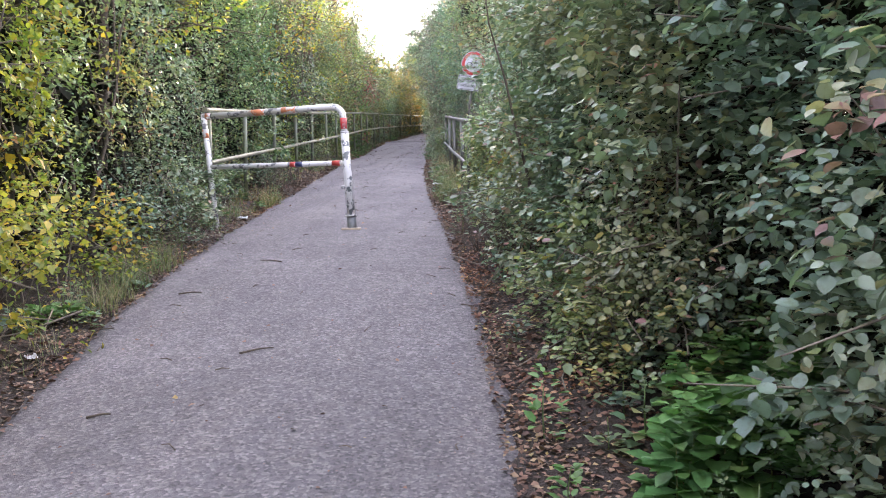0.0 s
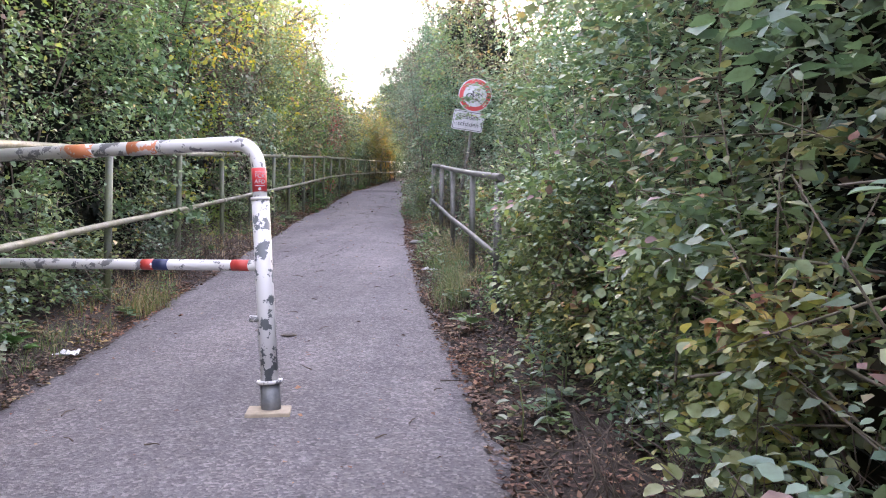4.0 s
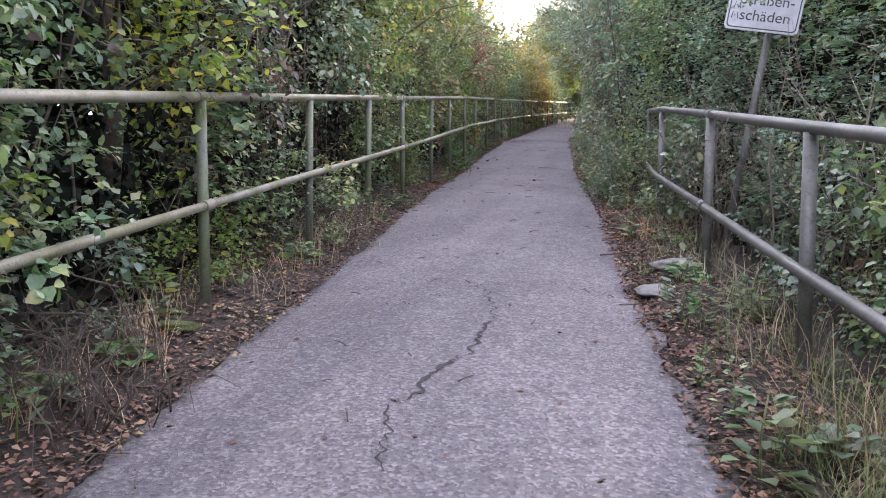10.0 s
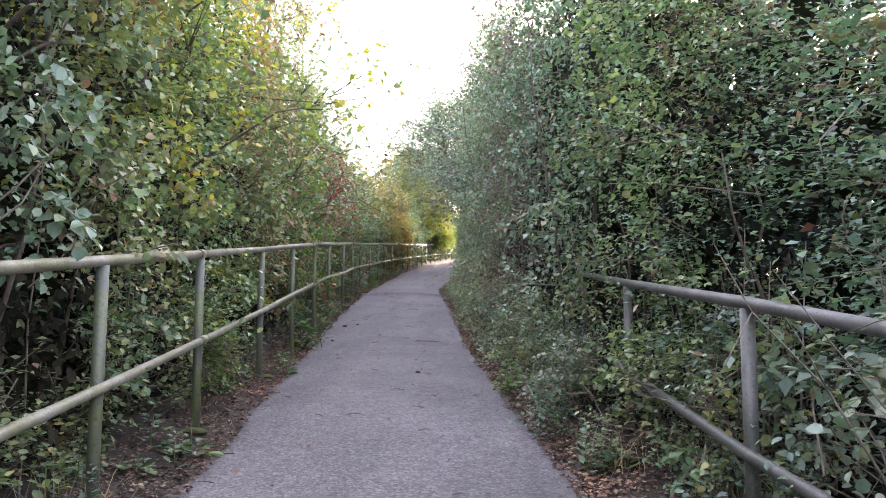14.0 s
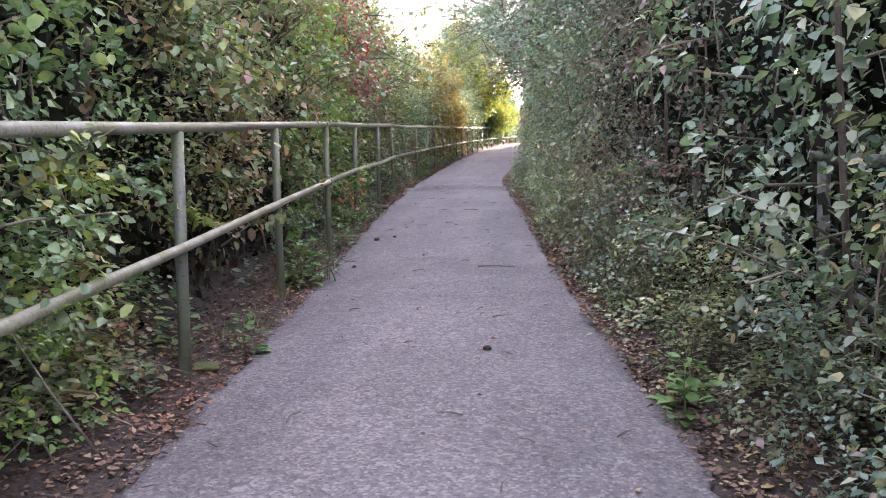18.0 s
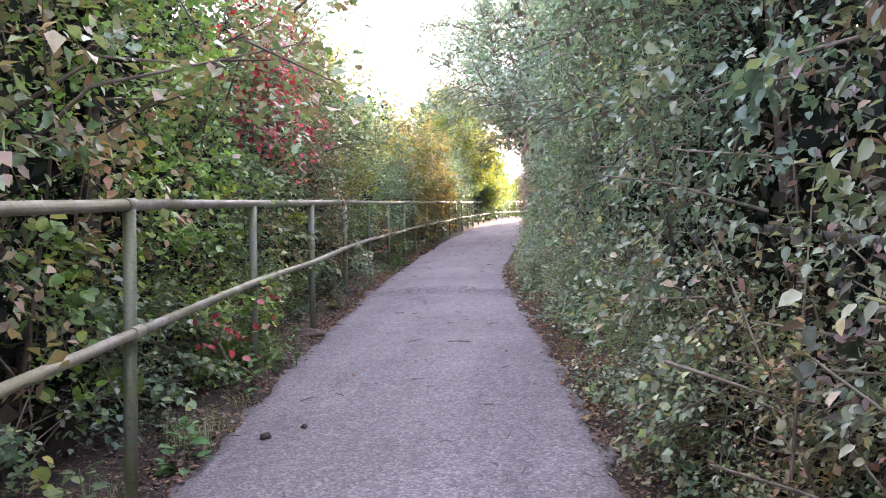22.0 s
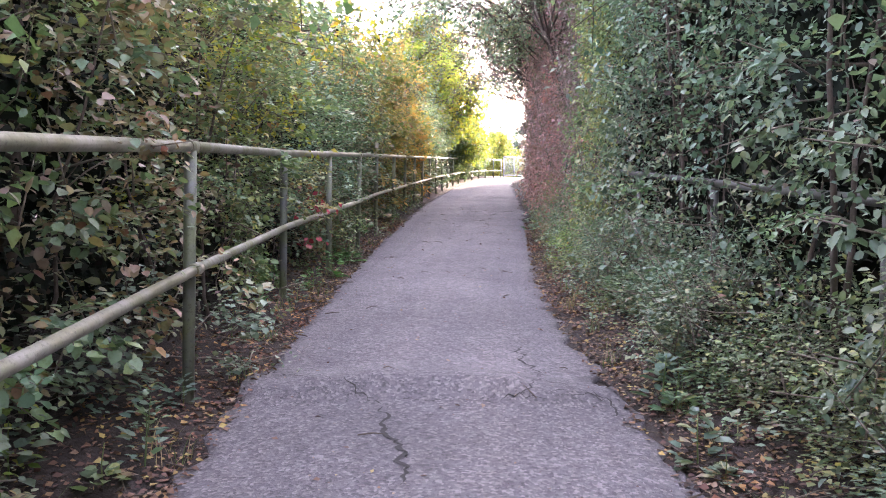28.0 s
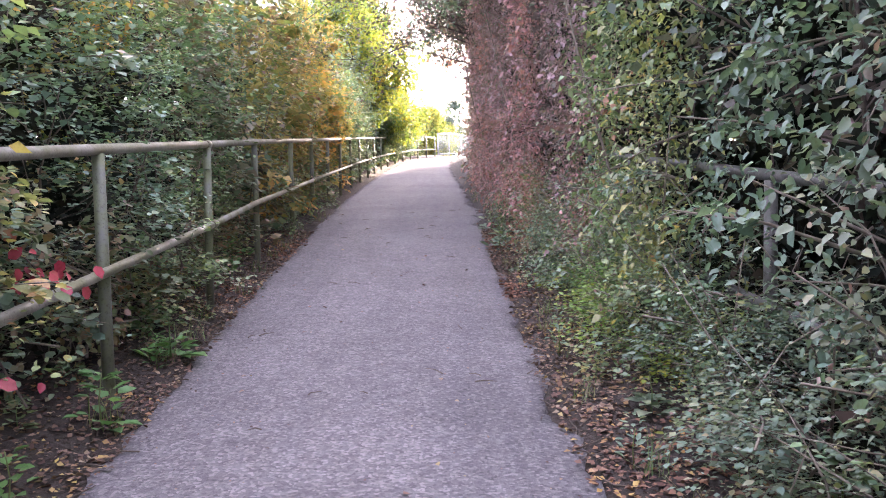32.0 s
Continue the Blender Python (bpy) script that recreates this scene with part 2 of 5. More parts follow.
def chipped_paint(name, paint, under, level, scale=13):
    m, n, l, b = material(name, 0.45)
    co = n.new("ShaderNodeTexCoord").outputs["Object"]
    a, s = add_noise(n, l, co, scale, 5, 0.62), add_noise(n, l, co, 3, 3, 0.5)
    r = add_ramp(n, [(level - 0.012, under), (level + 0.012, paint)])
    l.new(a.outputs[0], r.inputs[0])
    d = add_ramp(n, [(0.3, (0.82, 0.82, 0.8)), (0.7, (1, 1, 1))])
    l.new(s.outputs[0], d.inputs[0])
    l.new(add_mix(n, l, 1.0, r.outputs[0], d.outputs[0], "MULTIPLY"), b.inputs["Base Color"])
    add_bump(n, l, b, r.outputs[0], 0.4, 0.002)
    return m


def plain(name, colour, rough=0.5, metal=0.0, vary=0.25, scale=30):
    m, n, l, b = material(name, rough, metal)
    co = n.new("ShaderNodeTexCoord").outputs["Object"]
    t = add_noise(n, l, co, scale, 4, 0.6)
    r = add_ramp(n, [(0.3, tuple(v * (1 - vary) for v in colour)), (0.7, colour)])
    l.new(t.outputs[0], r.inputs[0])
    l.new(r.outputs[0], b.inputs["Base Color"])
    return m


ASPHALT, SOIL = asphalt_material(), soil_material()
LEAF = {
    "green": leaf_material("leaf_green", [(0, (0.042, 0.068, 0.034)), (0.35, (0.068, 0.10, 0.048)), (0.62, (0.098, 0.13, 0.066)), (0.78, (0.125, 0.16, 0.066)), (0.88, (0.165, 0.165, 0.062)), (0.95, (0.12, 0.085, 0.05)), (1, (0.09, 0.055, 0.05))], 0.42, 0.3, 1.05, 1.65),
    "dark": leaf_material("leaf_dark", [(0, (0.035, 0.058, 0.038)), (0.5, (0.062, 0.09, 0.056)), (0.8, (0.096, 0.125, 0.08)), (0.9, (0.12, 0.13, 0.065)), (1, (0.10, 0.065, 0.055))], 0.42, 0.28, 0.98, 1.95),
    "fresh": leaf_material("leaf_fresh_green", [(0, (0.05, 0.09, 0.03)), (0.4, (0.085, 0.14, 0.04)), (0.75, (0.13, 0.185, 0.05)), (0.92, (0.19, 0.19, 0.05)), (1, (0.13, 0.09, 0.05))], 0.4, 0.36),
    # matte grey-green: the haze of distance is put into the leaf colour
    "distant": leaf_material("leaf_distant_haze", [(0, (0.055, 0.075, 0.055)), (0.5, (0.085, 0.105, 0.075)), (1, (0.12, 0.13, 0.085))], 0.8, 0.15, 1.0, 1.2, 0.2),
    # yellow-green leaf with the sun's yellow worked into its colour
    "lime": leaf_material("leaf_sun_lime", [(0, (0.07, 0.11, 0.03)), (0.35, (0.13, 0.16, 0.035)), (0.7, (0.22, 0.21, 0.04)), (0.88, (0.29, 0.22, 0.045)), (1, (0.16, 0.09, 0.06))], 0.45, 0.45, 1.05, 1.2),
    "yellow": leaf_material("leaf_yellow", [(0, (0.07, 0.11, 0.025)), (0.4, (0.13, 0.155, 0.03)), (0.75, (0.20, 0.195, 0.035)), (1, (0.26, 0.19, 0.04))], 0.5, 0.5, 1.0, 1.15),
    # near-black leaf: the shade of the hedge's depth is in its colour
    "inner_shade": leaf_material("shade_dark_inner_leaf", [(0, (0.010, 0.013, 0.009)), (0.5, (0.017, 0.021, 0.013)), (0.8, (0.027, 0.028, 0.018)), (1, (0.045, 0.034, 0.024))], 0.9, 0.05, 1.0, 1.0, 0.15),
    "blue": leaf_material("leaf_blue_green", [(0, (0.018, 0.030, 0.026)), (0.5, (0.026, 0.042, 0.033)), (0.85, (0.042, 0.058, 0.038)), (1, (0.07, 0.06, 0.04))], 0.95, 0.03, 1.0, 1.0, 0.1),
    "brown": leaf_material("leaf_brown", [(0, (0.055, 0.085, 0.045)), (0.35, (0.09, 0.11, 0.06)), (0.55, (0.11, 0.10, 0.055)), (0.78, (0.115, 0.08, 0.058)), (0.93, (0.15, 0.12, 0.05)), (1, (0.10, 0.05, 0.035))], 0.42, 0.3, 1.1, 1.5),
    "purple": leaf_material("leaf_purple", [(0, (0.035, 0.05, 0.03)), (0.3, (0.055, 0.062, 0.04)), (0.55, (0.078, 0.058, 0.05)), (0.8, (0.10, 0.068, 0.062)), (0.92, (0.075, 0.085, 0.05)), (1, (0.06, 0.08, 0.04))], 0.45, 0.3, 1.1, 1.25, 0.35),
    "red": leaf_material("leaf_red", [(0, (0.12, 0.015, 0.022)), (0.5, (0.25, 0.022, 0.034)), (0.85, (0.32, 0.05, 0.045)), (1, (0.12, 0.12, 0.04))], 0.45, 0.3, 1.0, 1.15),
    "pink": leaf_material("leaf_pink", [(0, (0.075, 0.075, 0.05)), (0.3, (0.13, 0.085, 0.08)), (0.6, (0.175, 0.105, 0.10)), (0.85, (0.215, 0.135, 0.13)), (1, (0.085, 0.095, 0.05))]),
    "orange": leaf_material("leaf_orange", [(0, (0.07, 0.10, 0.04)), (0.3, (0.13, 0.125, 0.05)), (0.6, (0.20, 0.15, 0.065)), (0.85, (0.26, 0.16, 0.075)), (1, (0.12, 0.13, 0.05))], 0.5, 0.45),
    "russet": leaf_material("leaf_russet", [(0, (0.08, 0.07, 0.04)), (0.35, (0.14, 0.07, 0.05)), (0.7, (0.20, 0.085, 0.06)), (1, (0.12, 0.10, 0.05))], 0.5, 0.3, 1.0, 1.3),
    "litter": leaf_material("leaf_litter", [(0, (0.05, 0.03, 0.02)), (0.4, (0.12, 0.065, 0.04)), (0.75, (0.20, 0.12, 0.07)), (0.92, (0.27, 0.19, 0.11)), (1, (0.30, 0.22, 0.08))], 0.85, 0.05, 1.0, 0.85),
    "gold": leaf_material("leaf_gold_litter", [(0, (0.07, 0.035, 0.025)), (0.4, (0.17, 0.085, 0.05)), (0.7, (0.30, 0.17, 0.06)), (1, (0.44, 0.31, 0.08))], 0.85, 0.05, 1.0, 0.95),
    "grass": leaf_material("grass_blades", [(0, (0.05, 0.085, 0.025)), (0.5, (0.09, 0.125, 0.04)), (0.8, (0.15, 0.14, 0.06)), (1, (0.21, 0.175, 0.10))], 0.5, 0.25, 1.0, 1.1),
    "nettle": leaf_material("leaf_nettle", [(0, (0.05, 0.12, 0.03)), (0.6, (0.08, 0.17, 0.045)), (1, (0.12, 0.21, 0.06))], 0.5, 0.25, 1.0, 1.1),
    "straw": leaf_material("dry_grass", [(0, (0.16, 0.12, 0.07)), (0.6, (0.26, 0.2, 0.12)), (1, (0.12, 0.13, 0.06))], 0.6, 0.15),
}
BARK = bark_material("bark", (0.045, 0.034, 0.026), (0.12, 0.095, 0.075))
TWIG = bark_material("pale_twig", (0.09, 0.075, 0.055), (0.22, 0.19, 0.15))
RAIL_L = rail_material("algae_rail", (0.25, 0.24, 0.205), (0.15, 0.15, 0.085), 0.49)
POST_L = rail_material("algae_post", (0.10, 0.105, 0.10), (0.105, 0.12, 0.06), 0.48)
RAIL_R = rail_material("grey_rail", (0.125, 0.12, 0.115), (0.07, 0.075, 0.06), 0.52)
SLEEVE = chipped_paint("badly_chipped_white_paint", (0.58, 0.57, 0.57), (0.10, 0.11, 0.12), 0.45, 17)
WHITE = chipped_paint("chipped_white_paint", (0.58, 0.57, 0.56), (0.15, 0.15, 0.16), 0.45)
RED = chipped_paint("red_reflective_band", (0.45, 0.05, 0.04), (0.55, 0.53, 0.52), 0.38)
ORANGE = chipped_paint("faded_orange_band", (0.50, 0.17, 0.07), (0.5, 0.48, 0.46), 0.47)
PALE = plain("pale_steel", (0.30, 0.30, 0.30), 0.5, 0.2, 0.25)
GALV = plain("galvanised_sleeve", (0.20, 0.21, 0.22), 0.5, 0.4, 0.35)
CONCRETE = plain("pale_concrete", (0.36, 0.30, 0.22), 0.9, 0, 0.3)
STONE = plain("kerb_stone", (0.22, 0.21, 0.20), 0.9, 0, 0.4)
SIGN_WHITE = plain("sign_white", (0.42, 0.42, 0.44), 0.4, 0, 0.25, 14)
SIGN_RED = plain("sign_red", (0.42, 0.03, 0.03), 0.4, 0, 0.25, 14)
SIGN_BLACK = plain("sign_black", (0.015, 0.015, 0.018), 0.4, 0, 0.1)
SIGN_BACK = plain("sign_aluminium", (0.4, 0.4, 0.41), 0.45, 0.6)
STICKER = plain("red_sticker", (0.52, 0.035, 0.04), 0.4, 0, 0.1)
BLUE = plain("dark_blue_sticker", (0.02, 0.03, 0.09), 0.4, 0, 0.2)
PAPER = plain("white_paper", (0.62, 0.62, 0.64), 0.8, 0, 0.15)
CRACK = plain("open_crack", (0.035, 0.032, 0.03), 0.95, 0, 0.4)
MOSS = plain("moss", (0.085, 0.10, 0.025), 0.98, 0, 0.75, 90)


# ---- mesh helpers ----
def mesh_of(name, verts, faces, mat, smooth_faces=False):
    me = bpy.data.meshes.new(name)
    verts = np.asarray(verts, dtype=np.float32).reshape(-1, 3)
    if isinstance(faces, np.ndarray):
        k = faces.shape[1]
        me.vertices.add(len(verts))
        me.vertices.foreach_set("co", verts.ravel())
        me.loops.add(faces.size)
        me.loops.foreach_set("vertex_index", faces.ravel().astype(np.int32))
        me.polygons.add(len(faces))
        me.polygons.foreach_set("loop_start", np.arange(0, faces.size, k, dtype=np.int32))
        me.update(calc_edges=True)
    else:
        me.from_pydata(verts.tolist(), [], faces)
    me.materials.append(mat)
    if smooth_faces:
        me.polygons.foreach_set("use_smooth", np.ones(len(me.polygons), dtype=bool))
    return me


def part(name, data, parent, mat=None, label="", m=None):
    """Links a bmesh or mesh as one object under a thing or a part."""
    if isinstance(data, bmesh.types.BMesh):
        me = bpy.data.meshes.new(name)
        data.to_mesh(me)
        data.free()
        me.materials.append(mat)
        data = me
    ob = new(name, data)
    ob.parent = parent
    if m is not None:
        ob.matrix_basis = m
    return tagged(ob, label)


def thing(name, label, category, at=(0, 0, 0), group="", kind=""):
    ob = new(name)
    ob.empty_display_size = 0.1
    ob.location = at
    return tagged(ob, label, category, group, kind)


def tube(points, radii, seg=8):
    """Verts and faces of a tube along points, with closed ends."""
    pts = [Vector(p) for p in points]
    if isinstance(radii, (int, float)):
        radii = [radii] * len(pts)
    vs, fs = [], []
    up = Vector((0, 0, 1))
    d0 = (pts[1] - pts[0]).normalized()
    side = d0.cross(up if abs(d0.z) < 0.9 else Vector((1, 0, 0))).normalized()
    for i, p in enumerate(pts):
        d = (pts[min(i + 1, len(pts) - 1)] - pts[max(i - 1, 0)]).normalized()
        side = (side - d * side.dot(d)).normalized()
        w = d.cross(side)
        for k in range(seg):
            a = 2 * math.pi * k / seg
            vs.append(p + (side * math.cos(a) + w * math.sin(a)) * radii[i])
    for i in range(len(pts) - 1):
        for k in range(seg):
            a, b = i * seg + k, i * seg + (k + 1) % seg
            fs.append((a, b, b + seg, a + seg))
    fs.append(tuple(range(seg - 1, -1, -1)))
    fs.append(tuple((len(pts) - 1) * seg + k for k in range(seg)))
    return [tuple(v) for v in vs], fs


def join(pieces):
    vs, fs = [], []
    for v, f in pieces:
        o = len(vs)
        vs += list(v)
        fs += [tuple(i + o for i in q) for q in f]
    return vs, fs


def tube_mesh(name, points, radii, mat, seg=8):
    me = mesh_of(name, *tube(points, radii, seg), mat, True)
    for p in me.polygons:
        if len(p.vertices) > 4:
            p.use_smooth = False
    return me


def block(sx, sy, sz, bevel=0.004):
    bm = bmesh.new()
    bmesh.ops.create_cube(bm, size=1, matrix=Matrix.Diagonal((sx, sy, sz, 1)))
    bmesh.ops.bevel(bm, geom=bm.edges[:], offset=bevel, segments=1, affect="EDGES")
    return bm


# ---- ground ----
def build_ground():
    offs = [-160, -70, -30, -14, -8, -6, -5, -4, -3.4, -3, -2.7, -2.4, -2.1, -1.95, -1.8, -1.7, -1.6, -1.5, -1.4, -1.3, -1.22, -1.14, -1.06, -0.9, -0.4]
    offs = offs + [0.4 - 0.0] + [-o for o in reversed(offs[:-1])]
    rows = [-120, -60, -30, -20, -12] + [(-8 + 0.2 * k) for k in range(375)] + [68, 70, 73, 76, 80, 85, 92, 100, 110, 150, 250, 600]
    vs, fs = [], []
    for y in rows:
        yy = min(max(y, -29.9), 109)
        c, w = (xl(yy) + xr(yy)) / 2, (xr(yy) - xl(yy)) / 2
        for o in offs:
            x = c + (o * w / 1.06 if abs(o) < 2 else math.copysign(2 * w / 1.06 + abs(o) - 2, o))
            vs.append((x, y, verge(x, yy)))
    k = len(offs)
    for i in range(len(rows) - 1):
        for j in range(k - 1):
            a = i * k + j
            fs.append((a, a + 1, a + 1 + k, a + k))
    ob = new("ground", mesh_of("ground", vs, fs, SOIL, True))
    tagged(ob, "dark soil with leaf litter rising beside the path", "ground", kind="structure")


def bump(x, y):
    """Root heaves and old patches across the path."""
    h = 0.0
    for y0, hh, w, tilt in ((29.85, 0.095, 0.15, 0.05), (19.15, 0.02, 0.3, 0.05), (47.92, 0.04, 0.3, -0.2), (25.52, 0.01, 0.5, 0.1)):
        d = y - y0 - tilt * (x - xl(y)) - 0.06 * math.sin(x * 5)
        w = w * (2.2 if d > 0 and hh > 0.05 else 0.6 if hh > 0.05 else 1.0)
        h += hh * math.exp(-(d / w) ** 2) * (0.75 + 0.5 * fbm(x * 2, y0))
    return h


def surface(x, y):
    l, r = xl(y), xr(y)
    u = (x - l) / (r - l)
    return gz(y) + 0.03 * (1 - (2 * u - 1) ** 2) - 0.015 + 0.012 * fbm(x * 0.7, y * 0.7) + bump(x, y)


def build_path():
    n, step = 22, 0.06
    rows = np.arange(-12, 92, step)
    vs, fs = [], []
    for y in rows:
        rough_r = 0.065 + (0.02 if y > 20 else 0.0) + (0.02 if y > 33 else 0)
        jl = 0.045 * fbm(3.1, y * 1.6) + 0.055 * noise.noise((7.7, y * 5, 0)) + 0.02 * noise.noise((2.2, y * 17, 0))
        jr = rough_r * fbm(9.3, y * 1.5) + rough_r * 0.9 * noise.noise((1.7, y * 5, 4)) + 0.022 * noise.noise((5.2, y * 16, 1))
        l, r = xl(y) + jl, xr(y) + jr
        line = [l + (r - l) * k / n for k in range(n + 1)]
        for x in line:
            vs.append((x, y, surface(x, y)))
        vs.insert(len(vs) - n - 1, (l - 0.01, y, gz(y) - 0.07))
        vs.append((r + 0.01, y, gz(y) - 0.07))
    k = n + 3
    for i in range(len(rows) - 1):
        for j in range(k - 1):
            a = i * k + j
            fs.append((a, a + 1, a + 1 + k, a + k))
    me = mesh_of("path", vs, np.array(fs), ASPHALT, True)
    ob = tagged(new("path", me), "worn pale grey asphalt footpath with ragged edges", "path", kind="structure")
    return ob


def crack(parent, a, b, width, seed):
    """A jagged open crack from a to b, a narrow dark cleft with broken rims."""
    rnd = random.Random(seed)
    steps = max(6, int(math.dist(a, b) / 0.026))
    cx, cy = a
    left, right = [], []
    wob = 0.0
    dx, dy = (b[0] - a[0]), (b[1] - a[1])
    ln = math.hypot(dx, dy)
    nx, ny = -dy / ln, dx / ln
    for i in range(steps + 1):
        t = i / steps
        wob = wob * 0.72 + rnd.uniform(-1, 1) * 0.026
        w = width * 1.05 * (0.25 + 1.1 * rnd.random()) * min(1, 6 * t + 0.15, 6 * (1 - t) + 0.1) / 2
        x, y = a[0] + dx * t + nx * wob, a[1] + dy * t + ny * wob
        for s, dst in ((w, left), (-w, right)):
            px, py = x + nx * s, y + ny * s
            dst.append((px, py, surface(px, py) + 0.004))
    vs = left + right
    m = len(left)
    fs = [(i, i + 1, m + i + 1, m + i) for i in range(m - 1)]
    part("crack", mesh_of("crack", vs, fs, CRACK), parent, None, "dark jagged crack in the asphalt")


build_ground()
PATH_OB = build_path()
for seed, (a, b, w) in enumerate([
        ((-1.02, 11.09), (-0.92, 11.63), 0.024), ((-0.92, 11.63), (-0.88, 12.24), 0.022), ((-0.88, 12.24), (-1.19, 13.11), 0.014),
        ((-1.05, 11.07), (-0.93, 10.51), 0.008), ((-1.28, 13.83), (-1.31, 14.63), 0.006),
        ((-3.61, 29.66), (-3.38, 28.84), 0.022), ((-4.29, 30.16), (-4.03, 29.91), 0.016), ((-4.03, 29.91), (-3.61, 29.68), 0.008),
        ((-3, 30.92), (-2.89, 30.06), 0.018), ((-2.89, 30.06), (-2.56, 29.87), 0.010), ((-2.88, 30.03), (-2.96, 29.79), 0.010), ((-2.56, 29.87), (-2.5, 29.57), 0.010),
        ((-3.6, 29.7), (-3.23, 29.77), 0.006), ((-3.23, 29.77), (-2.86, 29.81), 0.005), ((-2.86, 29.81), (-2.58, 29.86), 0.006)]):
    crack(PATH_OB, a, b, w, seed + 3)


# ---- railings ----
def railing(name, posts, label, rail_z, gap, post_mat, rail_mat, lean_seed):
    """Posts at x, y with a top and a middle rail; rail_z gives the height of the top rail along y."""
    x0, y0 = posts[0]
    ob = thing(name, label, "railing", (x0, y0, float(verge(x0, y0))))
    base = Vector(ob.location)
    rnd = random.Random(lean_seed)
    tops, mids = [], []
    inward = 0.03 if lean_seed == 5 else -0.03
    for x, y in posts:
        lx, ly = rnd.uniform(-0.012, 0.012), rnd.uniform(-0.015, 0.015)
        top = Vector((x + lx, y + ly, rail_z(y)))
        foot = Vector((x, y, float(verge(x, y)) - 0.15))
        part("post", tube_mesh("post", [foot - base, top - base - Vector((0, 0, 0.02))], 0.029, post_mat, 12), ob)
        tops.append(top - base)
        mids.append(top - base - Vector((0, 0, gap)) + Vector((inward, 0, 0)))
    for line, nm in ((tops, "top_rail"), (mids, "middle_rail")):
        for i in range(0, len(line) - 1, 3):
            seg = line[i:i + 4]
            if len(seg) > 1:
                if i == 0:
                    seg = [seg[0] + (seg[0] - seg[1]).normalized() * 0.15] + seg
                part(nm, tube_mesh(nm, seg, 0.026 if nm == "top_rail" else 0.024, rail_mat, 12), ob)
                if i:
                    d = (line[i + 1] - line[i]).normalized()
                    part("sleeve", tube_mesh("sleeve", [line[i] - d * 0.05, line[i] + d * 0.05], 0.0305, rail_mat, 12), ob)
    return ob


def left_rail_z(y): return float(np.interp(y, [6.3, 10.2, 15.5, 19.3, 23.4, 27.5, 29.6, 32.0, 37.7, 65.0, 70.0], [1.28, 1.67, 2.23, 2.63, 3.08, 3.49, 3.71, 3.93, 4.49, 7.09, 7.5]))
def right_rail_z(y): return float(np.interp(y, [8.0, 9.85, 13.4, 15.1, 19.6, 34.5, 42.0], [1.25, 1.44, 1.85, 2.04, 2.42, 4.02, 4.8]))
def right_rail_x(y): return float(np.interp(y, [6.0, 9.93, 12.5, 15.74, 19.5, 25.0, 34.5, 42.0], [1.35, 0.77, 0.33, -0.18, -0.3, -0.95, -1.97, -2.1]))


LEFT_Y = [6.4, 8.3, 10.18, 11.99, 13.82, 15.54, 17.15, 19.28, 21.3, 23.4, 25.64, 27.46, 29.62, 32.04, 33.88, 35.8, 37.73, 39.7, 41.5, 43.4, 45.3, 47.3, 49.3, 51.3, 53.3, 55.3, 57.3, 59.3, 61.3, 63.2, 65.0, 66.7, 68.4]
LEFT_X = list(np.interp(LEFT_Y[:17], [6.36, 8.2, 9.95, 11.78, 13.58, 15.17, 17.19, 19.55, 21.66, 23.53, 25.67, 27.53, 29.56, 31.88, 33.72, 35.47, 37.73], [-1.66, -1.98, -2.21, -2.41, -2.67, -2.82, -3.05, -3.35, -3.62, -3.86, -4.16, -4.29, -4.53, -4.8, -4.88, -4.96, -5.09])) + [float(xl(y)) - 0.2 for y in LEFT_Y[17:]]
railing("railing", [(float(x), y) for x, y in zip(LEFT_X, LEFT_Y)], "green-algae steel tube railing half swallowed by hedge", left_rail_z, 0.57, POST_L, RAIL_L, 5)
RIGHT_Y = [8.2, 9.92, 11.65, 13.4, 15.2, 17.3, 19.58, 21.6, 23.6, 25.6, 27.6, 29.6, 31.6, 33.6, 35.6, 37.6, 39.6, 41.6]
railing("railing", [(right_rail_x(y), y) for y in RIGHT_Y], "dull grey steel tube railing overgrown by hedge", right_rail_z, 0.56, RAIL_R, RAIL_R, 6)


def bar_railing(ys, label):
    """Pale railing with upright bars round the bend."""
    ob = thing("bar_railing", label, "railing")
    pts = [Vector((float(xl(y)) - 0.2, float(y), float(gz(y)))) for y in ys]
    for z, nm in ((1.16, "top_rail"), (0.14, "bottom_rail")):
        part(nm, tube_mesh(nm, [p + Vector((0, 0, z)) for p in pts], 0.026, PALE, 10), ob)
    k = 0
    for a, b in zip(pts, pts[1:]):
        n = max(1, round((b - a).length / 0.14))
        for i in range(n):
            p = a.lerp(b, i / n)
            post = k % 14 == 0
            part("post" if post else "bar", tube_mesh("bar", [p + Vector((0, 0, -0.15 if post else 0.14)), p + Vector((0, 0, 1.15))], 0.027 if post else 0.008, PALE, 10 if post else 6), ob)
            k += 1


bar_railing(np.linspace(69.0, 77.0, 17), "pale steel railing with upright bars round the bend")


# ---- foliage ----
# one leaf blade along +x: two halves folded at the midrib
BLADE = np.array([(0, 0, 0), (0.24, 0.32, 0.07), (0.66, 0.30, 0.06), (1, 0, -0.10), (0.66, -0.30, 0.06), (0.24, -0.32, 0.07)])
BLADE_F = np.array([(0, 1, 2, 3), (0, 3, 4, 5)])


